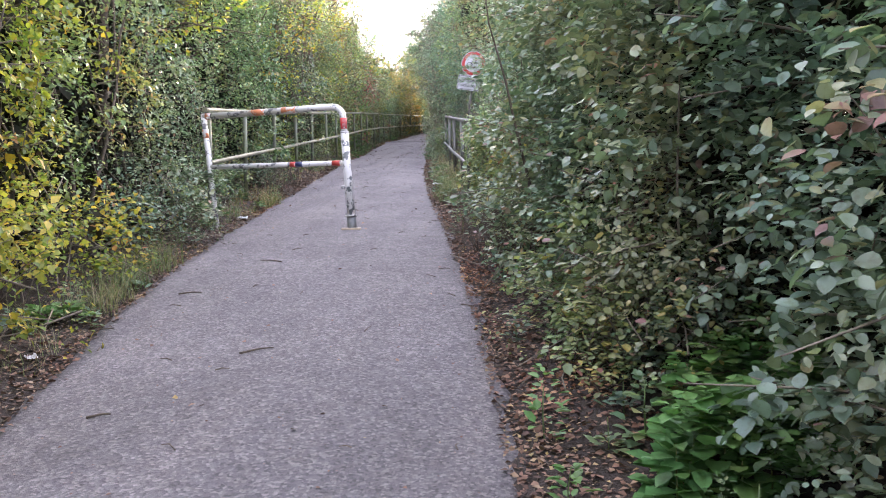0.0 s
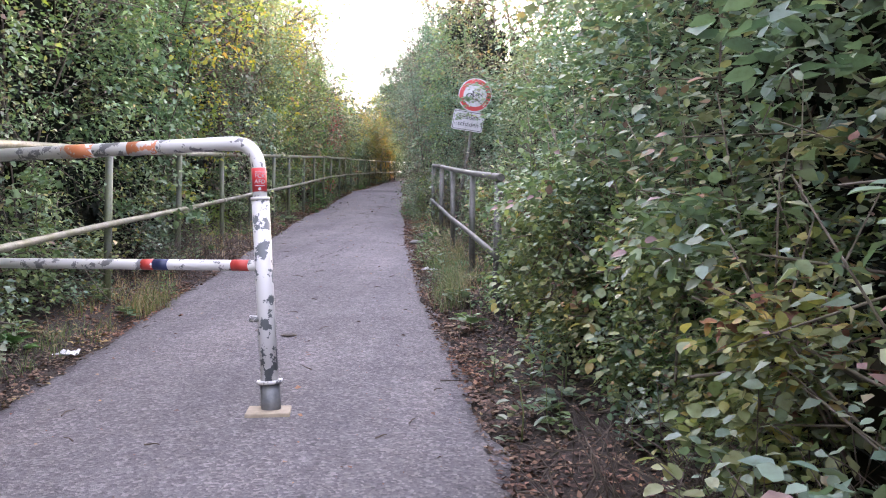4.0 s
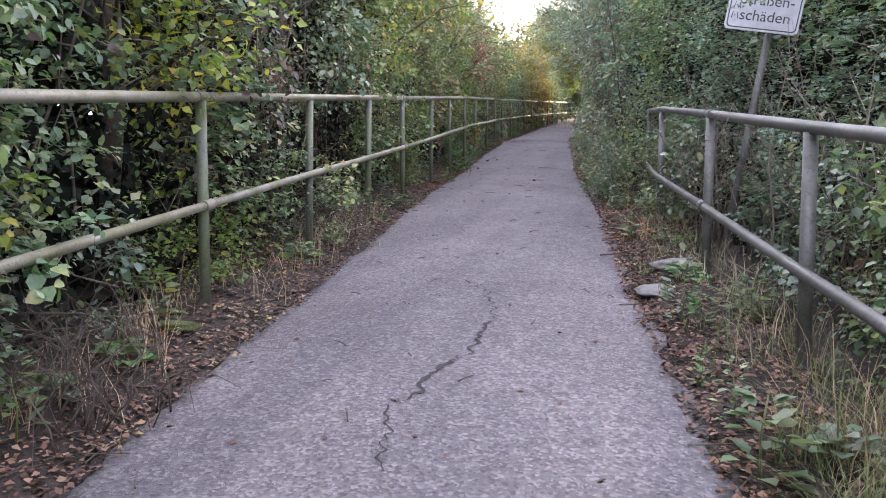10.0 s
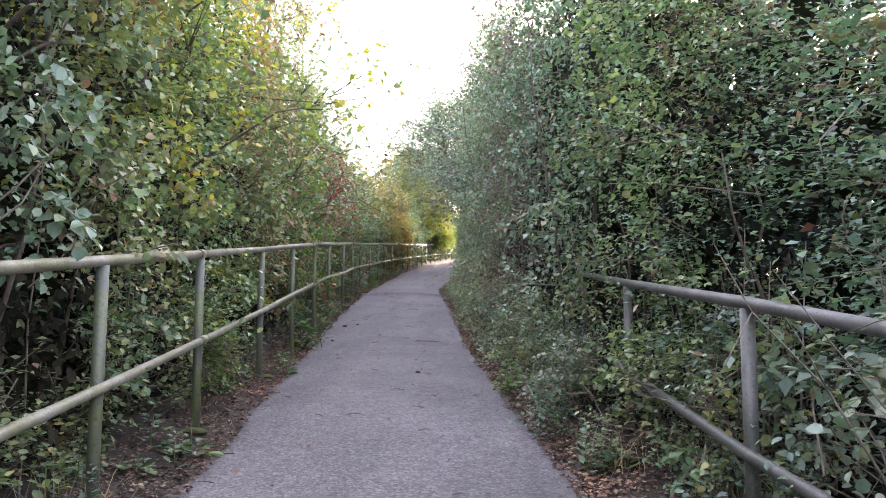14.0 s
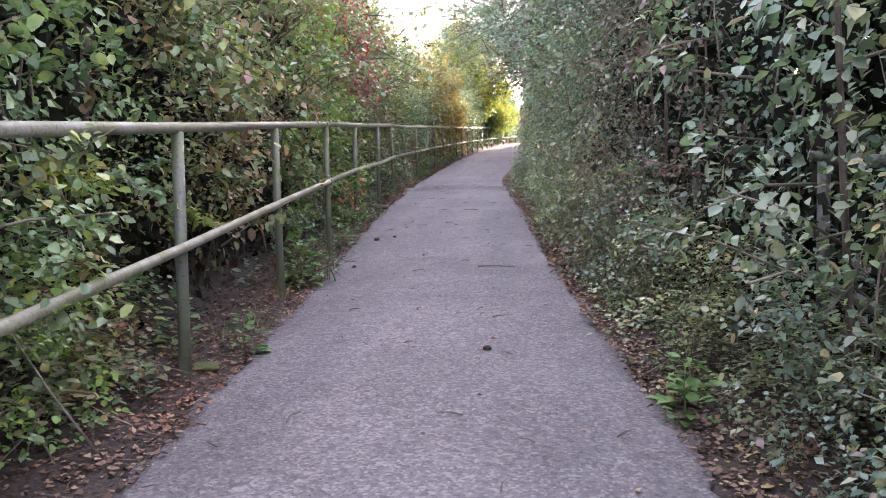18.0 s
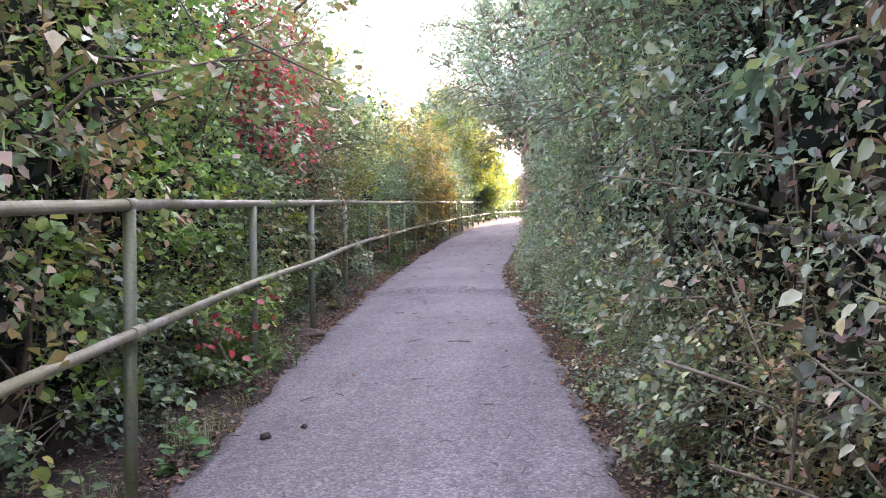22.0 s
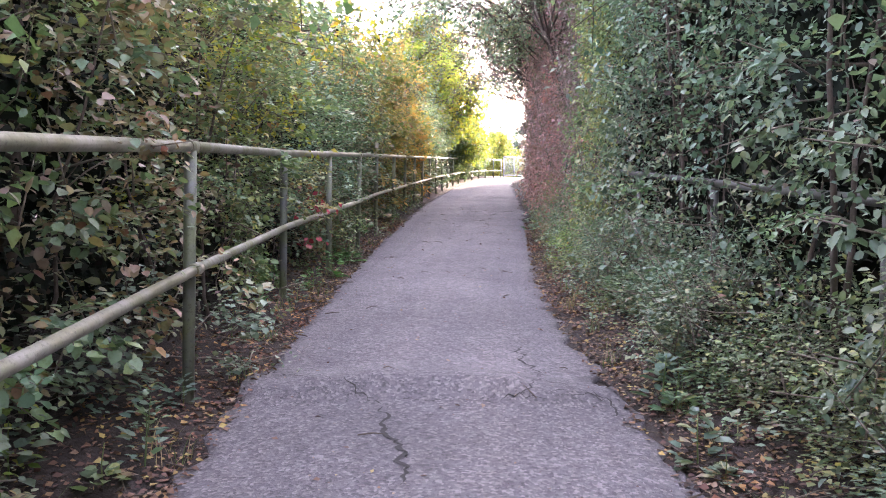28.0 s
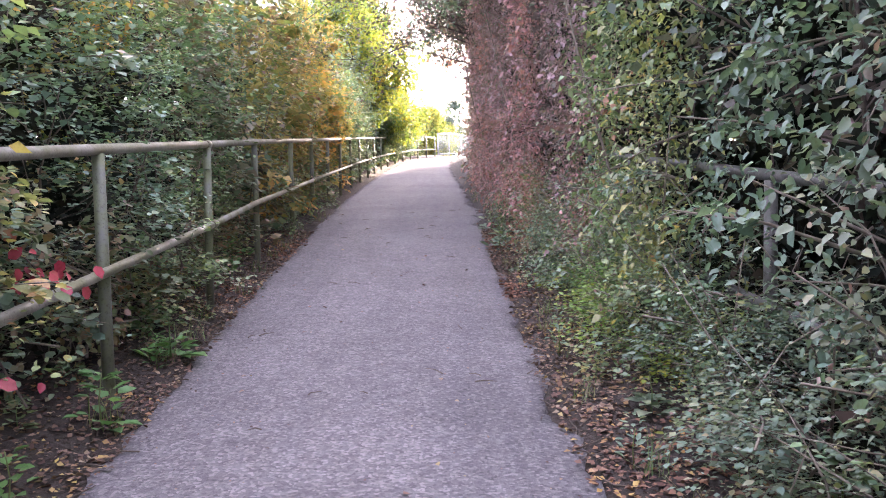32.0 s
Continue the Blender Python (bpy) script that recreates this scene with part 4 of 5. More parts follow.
# ---- trees behind the hedges ----
def tree_meshes(seed, height, spread, limbs, sprays, per, size, start=0.22, twiggy=True, inner=0):
    """Trunk with limbs, each limb carrying sprays of twigs that end in leaf clumps, uneven in outline."""
    rng = np.random.default_rng(seed)
    bend = rng.normal(0, 0.12, (5, 2)).cumsum(0)
    trunk = [(bend[i][0] if i else 0, bend[i][1] if i else 0, -0.3 + i / 4 * height * 0.82) for i in range(5)]
    pieces = [tube(trunk, [0.08, 0.065, 0.05, 0.03, 0.012], 8)]
    tips, dirs = [], []
    for k in range(limbs):
        q = rng.uniform(start, 0.98)
        b = np.array([np.interp(q * 4, range(5), [t[i] for t in trunk]) for i in range(3)])
        a = k * 2.4 + rng.normal(0, 0.5)
        ln = spread * rng.uniform(0.45, 1.15) * (1.15 - 0.75 * abs(q - 0.5))
        d = np.array((math.cos(a), math.sin(a), rng.uniform(0.1, 0.9)))
        e = b + d * ln + np.array((0, 0, -0.12 * ln))
        m = b + d * ln * 0.5 + rng.normal(0, 0.12, 3) + np.array((0, 0, 0.14 * ln))
        pieces.append(tube([tuple(b), tuple(m), tuple(e)], [0.016, 0.009, 0.003], 5))
        for s in range(sprays):
            w = rng.uniform(0.25, 1.0)
            r = b + d * ln * w
            o = unit(d + rng.normal(0, 0.75, 3))
            lt = rng.uniform(0.25, 0.7)
            if twiggy:
                pieces.append(tube([tuple(r), tuple(r + o * lt)], [0.008, 0.002], 3))
            for g in np.linspace(0.35, 1.1, 5):
                tips.append(r + o * lt * g + rng.normal(0, 0.05, 3))
                dirs.append(o + rng.normal(0, 0.5, 3))
    for s in range(sprays * 3):
        o = unit(np.array((rng.normal(0, 0.5), rng.normal(0, 0.5), 1.0)))
        r, lt = np.array(trunk[-1]), rng.uniform(0.3, height * 0.18)
        pieces.append(tube([tuple(r), tuple(r + o * lt)], [0.008, 0.002], 3))
        for g in np.linspace(0.2, 1.1, 6):
            tips.append(r + o * lt * g + rng.normal(0, 0.06, 3))
            dirs.append(o + rng.normal(0, 0.5, 3))
    tp, td = np.array(tips), unit(np.array(dirs))
    v, f = crown_leaves(tp, td, per, size, rng, spread=0.16, fine=False, length=0.2)
    if inner:
        # shaded foliage in the heart of the crown
        q = rng.uniform(start + 0.05, 0.88, inner)
        r = spread * 0.62 * np.sqrt(rng.random(inner)) * (1.15 - 1.1 * np.abs(q - 0.45))
        a = rng.uniform(0, 2 * math.pi, inner)
        v2, f2 = blades(np.stack([r * np.cos(a), r * np.sin(a), q * height], 1), rng.normal(0, 1, (inner, 3)), rng.normal(0, 1, (inner, 3)), rng.uniform(0.12, 0.24, inner), rng, 1.0, False)
        v, f = np.concatenate([v, v2]), np.concatenate([f, f2 + len(v)])
    wood = mesh_of("trunk", *join(pieces), BARK, True)
    return wood, mesh_of("crown", v, f, LEAF["green"], True)


TREES = [tree_meshes(51, 6.2, 1.7, 26, 7, 5, 0.07), tree_meshes(52, 5.4, 1.6, 26, 7, 5, 0.068), tree_meshes(53, 7.5, 1.6, 28, 7, 5, 0.072),
         tree_meshes(54, 6.5, 1.8, 40, 5, 3, 0.2, 0.10, False, 1500), tree_meshes(55, 6.8, 1.7, 40, 5, 3, 0.2, 0.10, False, 1500),
         tree_meshes(56, 6.8, 2.0, 34, 9, 7, 0.056, 0.36), tree_meshes(57, 6.2, 1.9, 32, 9, 7, 0.056, 0.38),
         tree_meshes(58, 6.2, 1.6, 52, 9, 8, 0.105, 0.10, True, 2400), tree_meshes(59, 6.4, 1.5, 52, 9, 8, 0.105, 0.10, True, 2400),
         tree_meshes(60, 5.2, 2.3, 24, 6, 3, 0.29, 0.02, False), tree_meshes(61, 5.6, 2.2, 24, 6, 3, 0.29, 0.02, False),
         tree_meshes(62, 7.4, 2.9, 50, 10, 7, 0.062, 0.47), tree_meshes(63, 7.0, 2.8, 50, 10, 7, 0.062, 0.47),
         tree_meshes(64, 3.2, 1.15, 44, 8, 7, 0.10, 0.04, True, 1500)]


def place_tree(k, tone, x, y, s, turn, label, group="", lean=0.0):
    ob = thing("tree", label, "tree", group=group)
    part("trunk", TREES[k][0], ob)
    c = part("crown", TREES[k][1], ob)
    c.material_slots[0].link = "OBJECT"
    c.material_slots[0].material = LEAF[tone]
    yy = min(max(y, -29), 109)
    ob.matrix_basis = pose(x, y, verge(x, yy), 0, lean, 0) @ pose(0, 0, 0, 0, 0, turn) @ Matrix.Diagonal((s, s, s, 1))


TONES = {"russet": "reddish-orange", "green": "green", "dark": "dark green", "blue": "dark blue-green", "lime": "yellow-green", "yellow": "yellow-green sunlit", "brown": "browning", "orange": "orange-tinged", "red": "crimson", "purple": "reddish brown"}
# lime crowns here have the backlight painted into their leaf colour
for k, (y, off, tone, s) in enumerate([
        (-4.8, 1.8, "lime", 0.95), (-1.3, 1.9, "lime", 0.95), (2.1, 1.7, "lime", 1.0), (6.0, 1.5, "lime", 1.0), (9.2, 1.5, "green", 0.95), (12.4, 1.3, "lime", 0.95), (15.6, 1.2, "brown", 1.0),
        (18.0, 1.1, "lime", 0.95), (20.5, 1.05, "green", 1.0), (23.0, 1.0, "brown", 1.0), (25.2, 1.1, "green", 1.0), (27.6, 1.2, "green", 0.95), (30.2, 1.5, "green", 0.9), (31.6, 1.3, "lime", 0.78), (33.2, 1.9, "brown", 0.8), (34.6, 1.4, "orange", 0.74),
        (36.0, 1.7, "yellow", 0.72), (39.2, 1.6, "brown", 0.45), (42.0, 1.3, "orange", 0.46), (45.0, 1.35, "orange", 0.5), (46.4, 0.9, "orange", 0.42), (48.2, 1.3, "green", 0.5), (50.3, 1.5, "green", 0.52)]
        + [(53.5, 1.7, "yellow", 0.85), (56.2, 1.35, "yellow", 1.15), (58.2, 2.3, "yellow", 1.1), (57.6, 0.7, "yellow", 0.95), (57.0, 0.6, "green", 0.5), (59.0, 0.5, "dark", 0.5), (61.0, 0.5, "green", 0.5), (63.0, 0.6, "dark", 0.46), (65.0, 0.8, "green", 0.42)]):
    place_tree(k % 3 if y < 45 else 7 + k % 2, tone, float(xl(y)) - off, y, s, k * 77, f"slender {TONES[tone]} tree rising behind the hedge", "trees behind the hedges", 3 if k % 2 else 0)
for k, (y, off, tone, s) in enumerate([
        (5.07, 4.2, "brown", 0.85), (8.76, 3.2, "green", 0.85), (12.03, 2.9, "dark", 0.9), (15.2, 2.7, "brown", 0.95), (19.16, 2.7, "dark", 0.95),
        (22.87, 2.6, "brown", 0.95), (26.37, 2.3, "dark", 0.95), (32.76, 2.2, "purple", 1.1)]):
    place_tree((k + 1) % 3, tone, float(xr(y)) + off, y, s, k * 131, f"{TONES[tone]} tree leaning over the hedge", "trees behind the hedges", -5)
# tall trees whose crowns hang out over the path
for k, (y, off, tone, s) in enumerate([
        (24.2, 0.95, "purple", 0.8), (27.4, 1.4, "dark", 0.85), (30.6, 1.9, "dark", 0.9), (34.4, 1.8, "dark", 1.0), (37.6, 1.2, "dark", 0.98), (39.6, 1.1, "dark", 1.06), (41.6, 1.1, "dark", 1.02),
        (44.2, 1.2, "purple", 0.98), (47.0, 1.3, "purple", 0.98), (49.5, 1.4, "russet", 0.98), (52.0, 2.2, "dark", 0.9)]):
    place_tree((5 if y < 36 else 11) + k % 2, tone, float(xr(y)) + off, y, s, k * 67, f"tall {TONES[tone]} tree with its crown over the path", "trees overhanging the path", -13 if y > 36 else -3)
place_tree(5, "brown", 1.17, 17.0, 0.8, 40, "browning tree with dark limbs against the low sun", "trees behind the hedges", -2)
# woodland beyond the hedge on the sunny side, and past the bend
rnd = random.Random(12)
for k in range(21):
    for side in (-1, 1):
        y = -5 + k * 3.1 + rnd.uniform(-0.6, 0.6)
        edge = float(xr(y)) if side > 0 else float(xl(y))
        place_tree(9 + k % 2, "blue", edge + side * rnd.uniform(3.7, 4.4), y, rnd.uniform(0.8, 0.95) * (0.55 if side > 0 and y < 32 else 1.0), k * 50, "dark green woodland tree standing deep behind the hedge", "woodland trees")
for k in range(32):
    row = k % 2
    place_tree(3 + k % 2, "distant", -22 + k * 1.35 + rnd.uniform(-0.6, 0.6), (84 if k < 13 else 94) + row * 7 + rnd.uniform(-2, 3), rnd.uniform(0.75, 1.0) + 0.3 * row, k * 91, "distant tree beyond the bend of the path", "distant trees")
# the sunlit bushes at the bend
for k, (x, y, h, tn) in enumerate(((-4.1, 74.6, 0.98, "lime"), (-5.2, 73.6, 0.8, "yellow"), (-3.6, 76.5, 0.8, "lime"))):
    place_tree(13, tn, x, y, h, k * 70, "bright yellow-green bushy tree in full sun at the bend", "sunlit bushes at the bend")


# ---- leafy branches reaching out through the railings ----
def branch_meshes(seed, n, size, aspect, reach):
    rng = np.random.default_rng(seed)
    pieces, tp, td = [], [], []
    for k in range(4):
        d = unit(np.array((1.0, rng.normal(0, 0.55), rng.uniform(-0.15, 0.55))))
        ln = reach * rng.uniform(0.6, 1.0)
        pts = [np.array((0, 0, 0)) + d * ln * q + np.array((0, 0, -0.35 * ln * q * q)) + rng.normal(0, 0.012, 3) for q in np.linspace(0, 1, 6)]
        pieces.append(tube([tuple(p) for p in pts], [0.006, 0.005, 0.004, 0.003, 0.002, 0.001], 5))
        for q in np.linspace(0.3, 1, n):
            i = min(int(q * 5), 4)
            tp.append(pts[i] + (pts[i + 1] - pts[i]) * (q * 5 - i))
            td.append(unit(d + rng.normal(0, 0.6, 3)))
    v, f = crown_leaves(np.array(tp), np.array(td), 3, size, rng, aspect=aspect, length=0.07, spread=0.05)
    return mesh_of("leaves", v, f, LEAF["green"], True), mesh_of("twig", *join(pieces), TWIG, True)


BRANCH = [branch_meshes(91, 8, 0.062, 1.15, 0.55), branch_meshes(92, 9, 0.05, 1.0, 0.5), branch_meshes(93, 9, 0.04, 0.9, 0.55), branch_meshes(94, 7, 0.07, 1.2, 0.5)]
rnd = random.Random(31)
SPRAYS = [(-1, 25.08, 0.35, 0, "purple"), (-1, 25.37, 0.45, 3, "brown"), (-1, 25.66, 0.3, 0, "green"), (-1, 26.02, 0.4, 1, "green")]
SPRAYS += [
    (-1, 7.56, 1.0, 1, "green"), (-1, 8.99, 0.75, 1, "green"), (-1, 10.49, 0.85, 0, "lime"), (-1, 10.77, 0.65, 0, "green"), (-1, 11.14, 0.95, 3, "green"),
    (-1, 12.16, 0.95, 3, "green"), (-1, 12.44, 0.7, 0, "green"), (-1, 12.62, 1.15, 0, "green"), (-1, 12.34, 0.85, 0, "purple"), (-1, 12.8, 0.95, 1, "green"),
    (-1, 13.44, 0.8, 2, "green"), (-1, 13.71, 0.4, 2, "green"), (-1, 14.24, 0.35, 2, "green"), (-1, 13.08, 0.5, 2, "green"), (-1, 14.06, 0.55, 2, "brown"),
    (-1, 14.5, 1.15, 1, "brown")]
SPRAYS += [
    (-1, 16.04, 0.85, 1, "green"), (-1, 16.36, 0.55, 0, "green"), (-1, 16.79, 1.05, 1, "green"), (-1, 17.26, 0.75, 0, "green"), (-1, 18.16, 0.5, 2, "green"),
    (-1, 18.55, 1.0, 1, "lime"), (-1, 24.78, 0.35, 0, "green"), (-1, 24.98, 0.55, 3, "green"), (-1, 24.38, 0.3, 0, "green"), (-1, 25.56, 0.3, 1, "green"),
    (-1, 23.75, 0.8, 1, "green"), (-1, 17.63, 0.9, 2, "green"), (-1, 18.91, 0.75, 0, "green"), (-1, 19.23, 1.0, 0, "green"), (-1, 19.33, 0.45, 3, "green"),
    (-1, 20.12, 0.7, 1, "lime")]
SPRAYS += [
    (-1, 20.96, 0.9, 1, "green"), (-1, 22.69, 0.5, 2, "green"), (-1, 23.11, 0.35, 1, "green"), (-1, 24.48, 0.65, 0, "green"), (-1, 25.18, 0.45, 2, "brown"),
    (-1, 26.55, 0.75, 1, "green"), (-1, 28.03, 1.05, 1, "lime"), (-1, 28.48, 0.45, 3, "green"), (-1, 28.92, 0.55, 0, "green"), (-1, 29.09, 0.9, 3, "green"),
    (-1, 30.28, 1.0, 2, "green"), (-1, 30.98, 0.5, 1, "green"), (-1, 32.38, 0.85, 2, "green"), (-1, 34.64, 0.6, 2, "green"), (-1, 36.41, 0.8, 2, "dark"),
    (1, 33.3, 0.55, 1, "green")]
SPRAYS += [(-1, 21.2, 1.3, 0, "lime"), (-1, 21.5, 1.6, 0, "lime"), (-1, 21.0, 1.9, 3, "lime"), (-1, 21.8, 1.1, 0, "green"), (-1, 20.9, 1.5, 0, "green")]
SPRAYS += [
    (1, 12.77, 0.95, 2, "dark"), (1, 13.72, 1.75, 2, "green"), (1, 13.62, 1.98, 1, "green"),
    (1, 16.41, 0.7, 1, "green"), (1, 21.28, 0.9, 1, "green"), (1, 22.23, 0.5, 1, "green"), (1, 23.73, 0.95, 2, "dark"), (1, 24.57, 0.7, 1, "green"),
    (1, 25.93, 1.0, 2, "dark"), (1, 26.98, 0.6, 2, "green"), (1, 28.07, 0.9, 1, "dark"), (1, 29.13, 0.95, 2, "green"), (1, 30.23, 0.6, 1, "dark"),
    (1, 31.34, 0.95, 1, "green")]
SPRAYS += [
    (1, 31.77, 0.7, 2, "dark"), (1, 33.17, 0.9, 2, "green"), (1, 33.94, 1.0, 2, "dark")]
for side, y, h, k, tone in SPRAYS:
    e = float(xl(y)) if side < 0 else float(xr(y))
    x = e + side * ((0.62 if y < 20 else 0.55) if side < 0 else 1.0 if y < 19 else 0.62)
    ob = thing("leafy_branch", f"{WORDS[tone]} branch reaching through the railing", "branch", group="branches reaching through the railings")
    c = part("leaves", BRANCH[k][0], ob)
    c.material_slots[0].link = "OBJECT"
    c.material_slots[0].material = LEAF[tone]
    part("twig", BRANCH[k][1], ob)
    ob.matrix_basis = pose(x, y, float(gz(y)) + h, 0, 0, (0 if side < 0 else 180) + rnd.uniform(-40, 40)) @ Matrix.Scale(rnd.uniform(0.62, 0.95), 4)


# ---- bare twiggy bushes ----
def twig_bush(x, y, n, height, spread, seed, mat, label):
    rng = np.random.default_rng(seed)
    ob = thing("twig_bush", label, "bush", (x, y, float(verge(x, y)) - 0.03), "bare twiggy bushes")
    for half in range(2):
        pieces = []
        for _ in range(n // 2):
            a, lean = rng.uniform(0, 2 * math.pi), spread * rng.uniform(0.2, 1.0)
            h = height * rng.uniform(0.45, 1.0)
            b = rng.normal(0, 0.16, 2)
            pts = [(b[0] + math.cos(a) * lean * q ** 1.6 + rng.normal(0, 0.025), b[1] + math.sin(a) * lean * q ** 1.6 + rng.normal(0, 0.025), h * (q - 0.22 * q * q)) for q in np.linspace(0, 1, 6)]
            r = rng.uniform(0.003, 0.006)
            pieces.append(tube(pts, [r, r * 0.9, r * 0.75, r * 0.6, r * 0.45, r * 0.25], 4))
            for i in (2, 3, 4):
                d = unit(rng.normal(0, 1, 3) + np.array((math.cos(a), math.sin(a), 0.2))) * rng.uniform(0.12, 0.4)
                pieces.append(tube([pts[i], tuple(np.array(pts[i]) + d * 0.5 + rng.normal(0, 0.015, 3)), tuple(np.array(pts[i]) + d)], [r * 0.5, r * 0.4, r * 0.2], 3))
        tagged(part("twig_tangle", mesh_of("twig_tangle", *join(pieces), mat, True), ob), kind="stuff")


for x, y, n, h, sp, seed in ((1.0, 12.16, 44, 1.9, 0.8, 3), (0.8, 13.3, 44, 2.1, 0.8, 4), (0.5, 14.42, 40, 1.8, 0.7, 5), (0.2, 15.82, 30, 1.3, 0.6, 6)):
    twig_bush(x, y, n, h, sp, seed, TWIG, "pale bare twigs of a bush behind the grey railing")
for x, y, n, h, sp, seed in ((1.8, 4.06, 60, 0.75, 0.45, 8), (1.58, 4.71, 40, 0.6, 0.4, 9), (-2.2, 10.7, 50, 0.6, 0.4, 10), (-2.08, 9.6, 44, 0.5, 0.4, 11), (-2.85, 14.4, 30, 0.6, 0.4, 12), (-3.72, 22.04, 30, 0.6, 0.5, 13)):
    twig_bush(x, y, n, h, sp, seed, BARK, "dry brown twigs at the hedge foot")


# ---- barrier ----
def bar_curve(p0, corner, p1, r, n=7):
    """Points from p0 round a bend at corner to p1."""
    c, a, b = Vector(corner), Vector(p0), Vector(p1)
    u, w = (a - c).normalized() * r, (b - c).normalized() * r
    pts = [a]
    for i in range(n + 1):
        t = i / n
        pts.append((1 - t) ** 2 * (c + u) + 2 * t * (1 - t) * c + t * t * (c + w))
    return [tuple(p) for p in pts + [b]]


def build_barrier():
    ob = thing("barrier", "white tubular walk-round barrier with chipped paint and stickers", "barrier")
    br, tr = Vector((0.012, 6.0, 0.0)), Vector((-0.07, 6.02, 1.245))
    bl, tl = Vector((-1.49, 6.14, 0.02)), Vector((-1.664, 6.28, 1.205))
    up = (tr - br).normalized()
    part("frame", tube_mesh("frame", bar_curve(br + up * 0.9, tr, tl, 0.13), 0.033, WHITE, 16), ob)
    part("post", tube_mesh("post", [bl - Vector((0, 0, 0.1)), bl.lerp(tl, 0.5), tl + (tl - bl).normalized() * 0.02], 0.030, WHITE, 14), ob)
    part("post", tube_mesh("post", [br + up * 0.13, br + up * 0.45, br + up * 0.985], 0.041, SLEEVE, 16), ob)
    part("collar", tube_mesh("collar", [br + up * 0.975, br + up * 0.99], 0.044, WHITE, 16), ob)
    part("flange", tube_mesh("flange", [br + up * 0.125, br + up * 0.14], 0.06, WHITE, 16), ob)
    part("socket", tube_mesh("socket", [br - up * 0.05, br + up * 0.126], 0.046, GALV, 16), ob, None, "bare grey steel ground socket")
    ml, mr = bl.lerp(tl, 0.54), br + up * 0.672
    part("cross_bar", tube_mesh("cross_bar", [ml, mr], 0.026, WHITE, 14), ob)
    d = (mr - ml).normalized()
    for s, e, mat, nm, lab in ((0.90, 0.955, RED, "reflective_band", "red reflective band"), (0.60, 0.64, RED, "reflective_band", "red reflective band"), (0.64, 0.69, BLUE, "sticker", "dark blue sticker")):
        a, b = ml.lerp(mr, s), ml.lerp(mr, e)
        part(nm, tube_mesh(nm, [a, b], 0.0272, mat, 14), ob, None, lab)
    for s, e in ((0.35, 0.46), (0.58, 0.68), (0.02, 0.06)):
        a, b = tl.lerp(tr, s) + Vector((0, 0, -0.001)), tl.lerp(tr, e) + Vector((0, 0, -0.001))
        part("reflective_band", tube_mesh("reflective_band", [a, b], 0.0342, ORANGE, 14), ob, None, "faded orange band")
    part("reflective_band", tube_mesh("reflective_band", [bl.lerp(tl, 0.8), bl.lerp(tl, 0.88)], 0.0342, ORANGE, 14), ob, None, "faded orange band")
    part("stub", tube_mesh("stub", [br + up * 0.42, br + up * 0.42 + Vector((-0.075, -0.02, 0.005))], 0.016, WHITE, 12), ob)
    # sticker wrapped round the upper post
    s0, s1 = br + up * 1.015, br + up * 1.125
    st = part("sticker", tube_mesh("sticker", [s0, s1], 0.0338, STICKER, 16), ob, None, "red sticker with white capitals")
    face = Matrix.Translation(s0.lerp(s1, 0.5)) @ pose(0, 0, 0, 90, 0, 15)
    for text, z in (("FCK", 0.018), ("AFD", -0.009)):
        cu = bpy.data.curves.new("lettering", "FONT")
        cu.body, cu.size, cu.align_x, cu.align_y, cu.extrude = text, 0.026, "CENTER", "CENTER", 0.0012
        cu.materials.append(SIGN_WHITE)
        tx = new("lettering", cu)
        tx.parent = st
        tx.matrix_basis = face @ pose(0.004, z, 0.0348)
    for z in (0.036, -0.027):
        part("stripe", block(0.046, 0.003, 0.002, 0.0004), st, SIGN_WHITE, "", face @ pose(0.004, z, 0.0345))
    part("dot", tube_mesh("dot", [(0, 0, -0.001), (0, 0, 0.001)], 0.007, SIGN_WHITE, 12), st, None, "", face @ pose(0.004, -0.042, 0.0345))
    part("footing", block(0.2, 0.2, 0.05, 0.004), ob, CONCRETE, "square tan concrete footing", pose(0.005, 5.99, surface(0, 6) - 0.018, 0, 0, 12))
    return ob


build_barrier()


# ---- traffic sign ----
def flat_disc(r, t, n=48):
    return tube([(0, 0, 0), (0, 0, t)], r, n)


def ring(r0, r1, t, n=48):
    vs, fs = [], []
    for z in (0, t):
        for r in (r0, r1):
            vs += [(r * math.cos(2 * math.pi * k / n), r * math.sin(2 * math.pi * k / n), z) for k in range(n)]
    for k in range(n):
        j = (k + 1) % n
        a0, a1, b0, b1 = k, n + k, 2 * n + k, 3 * n + k
        c0, c1, d0, d1 = j, n + j, 2 * n + j, 3 * n + j
        fs += [(b0, b1, d1, d0), (a1, c1, d1, b1), (a0, b0, d0, c0), (a0, c0, c1, a1)]
    return vs, fs


def stroke(pts, w, t=0.0015):
    return tube([(x, y, t) for x, y in pts], w, 6)


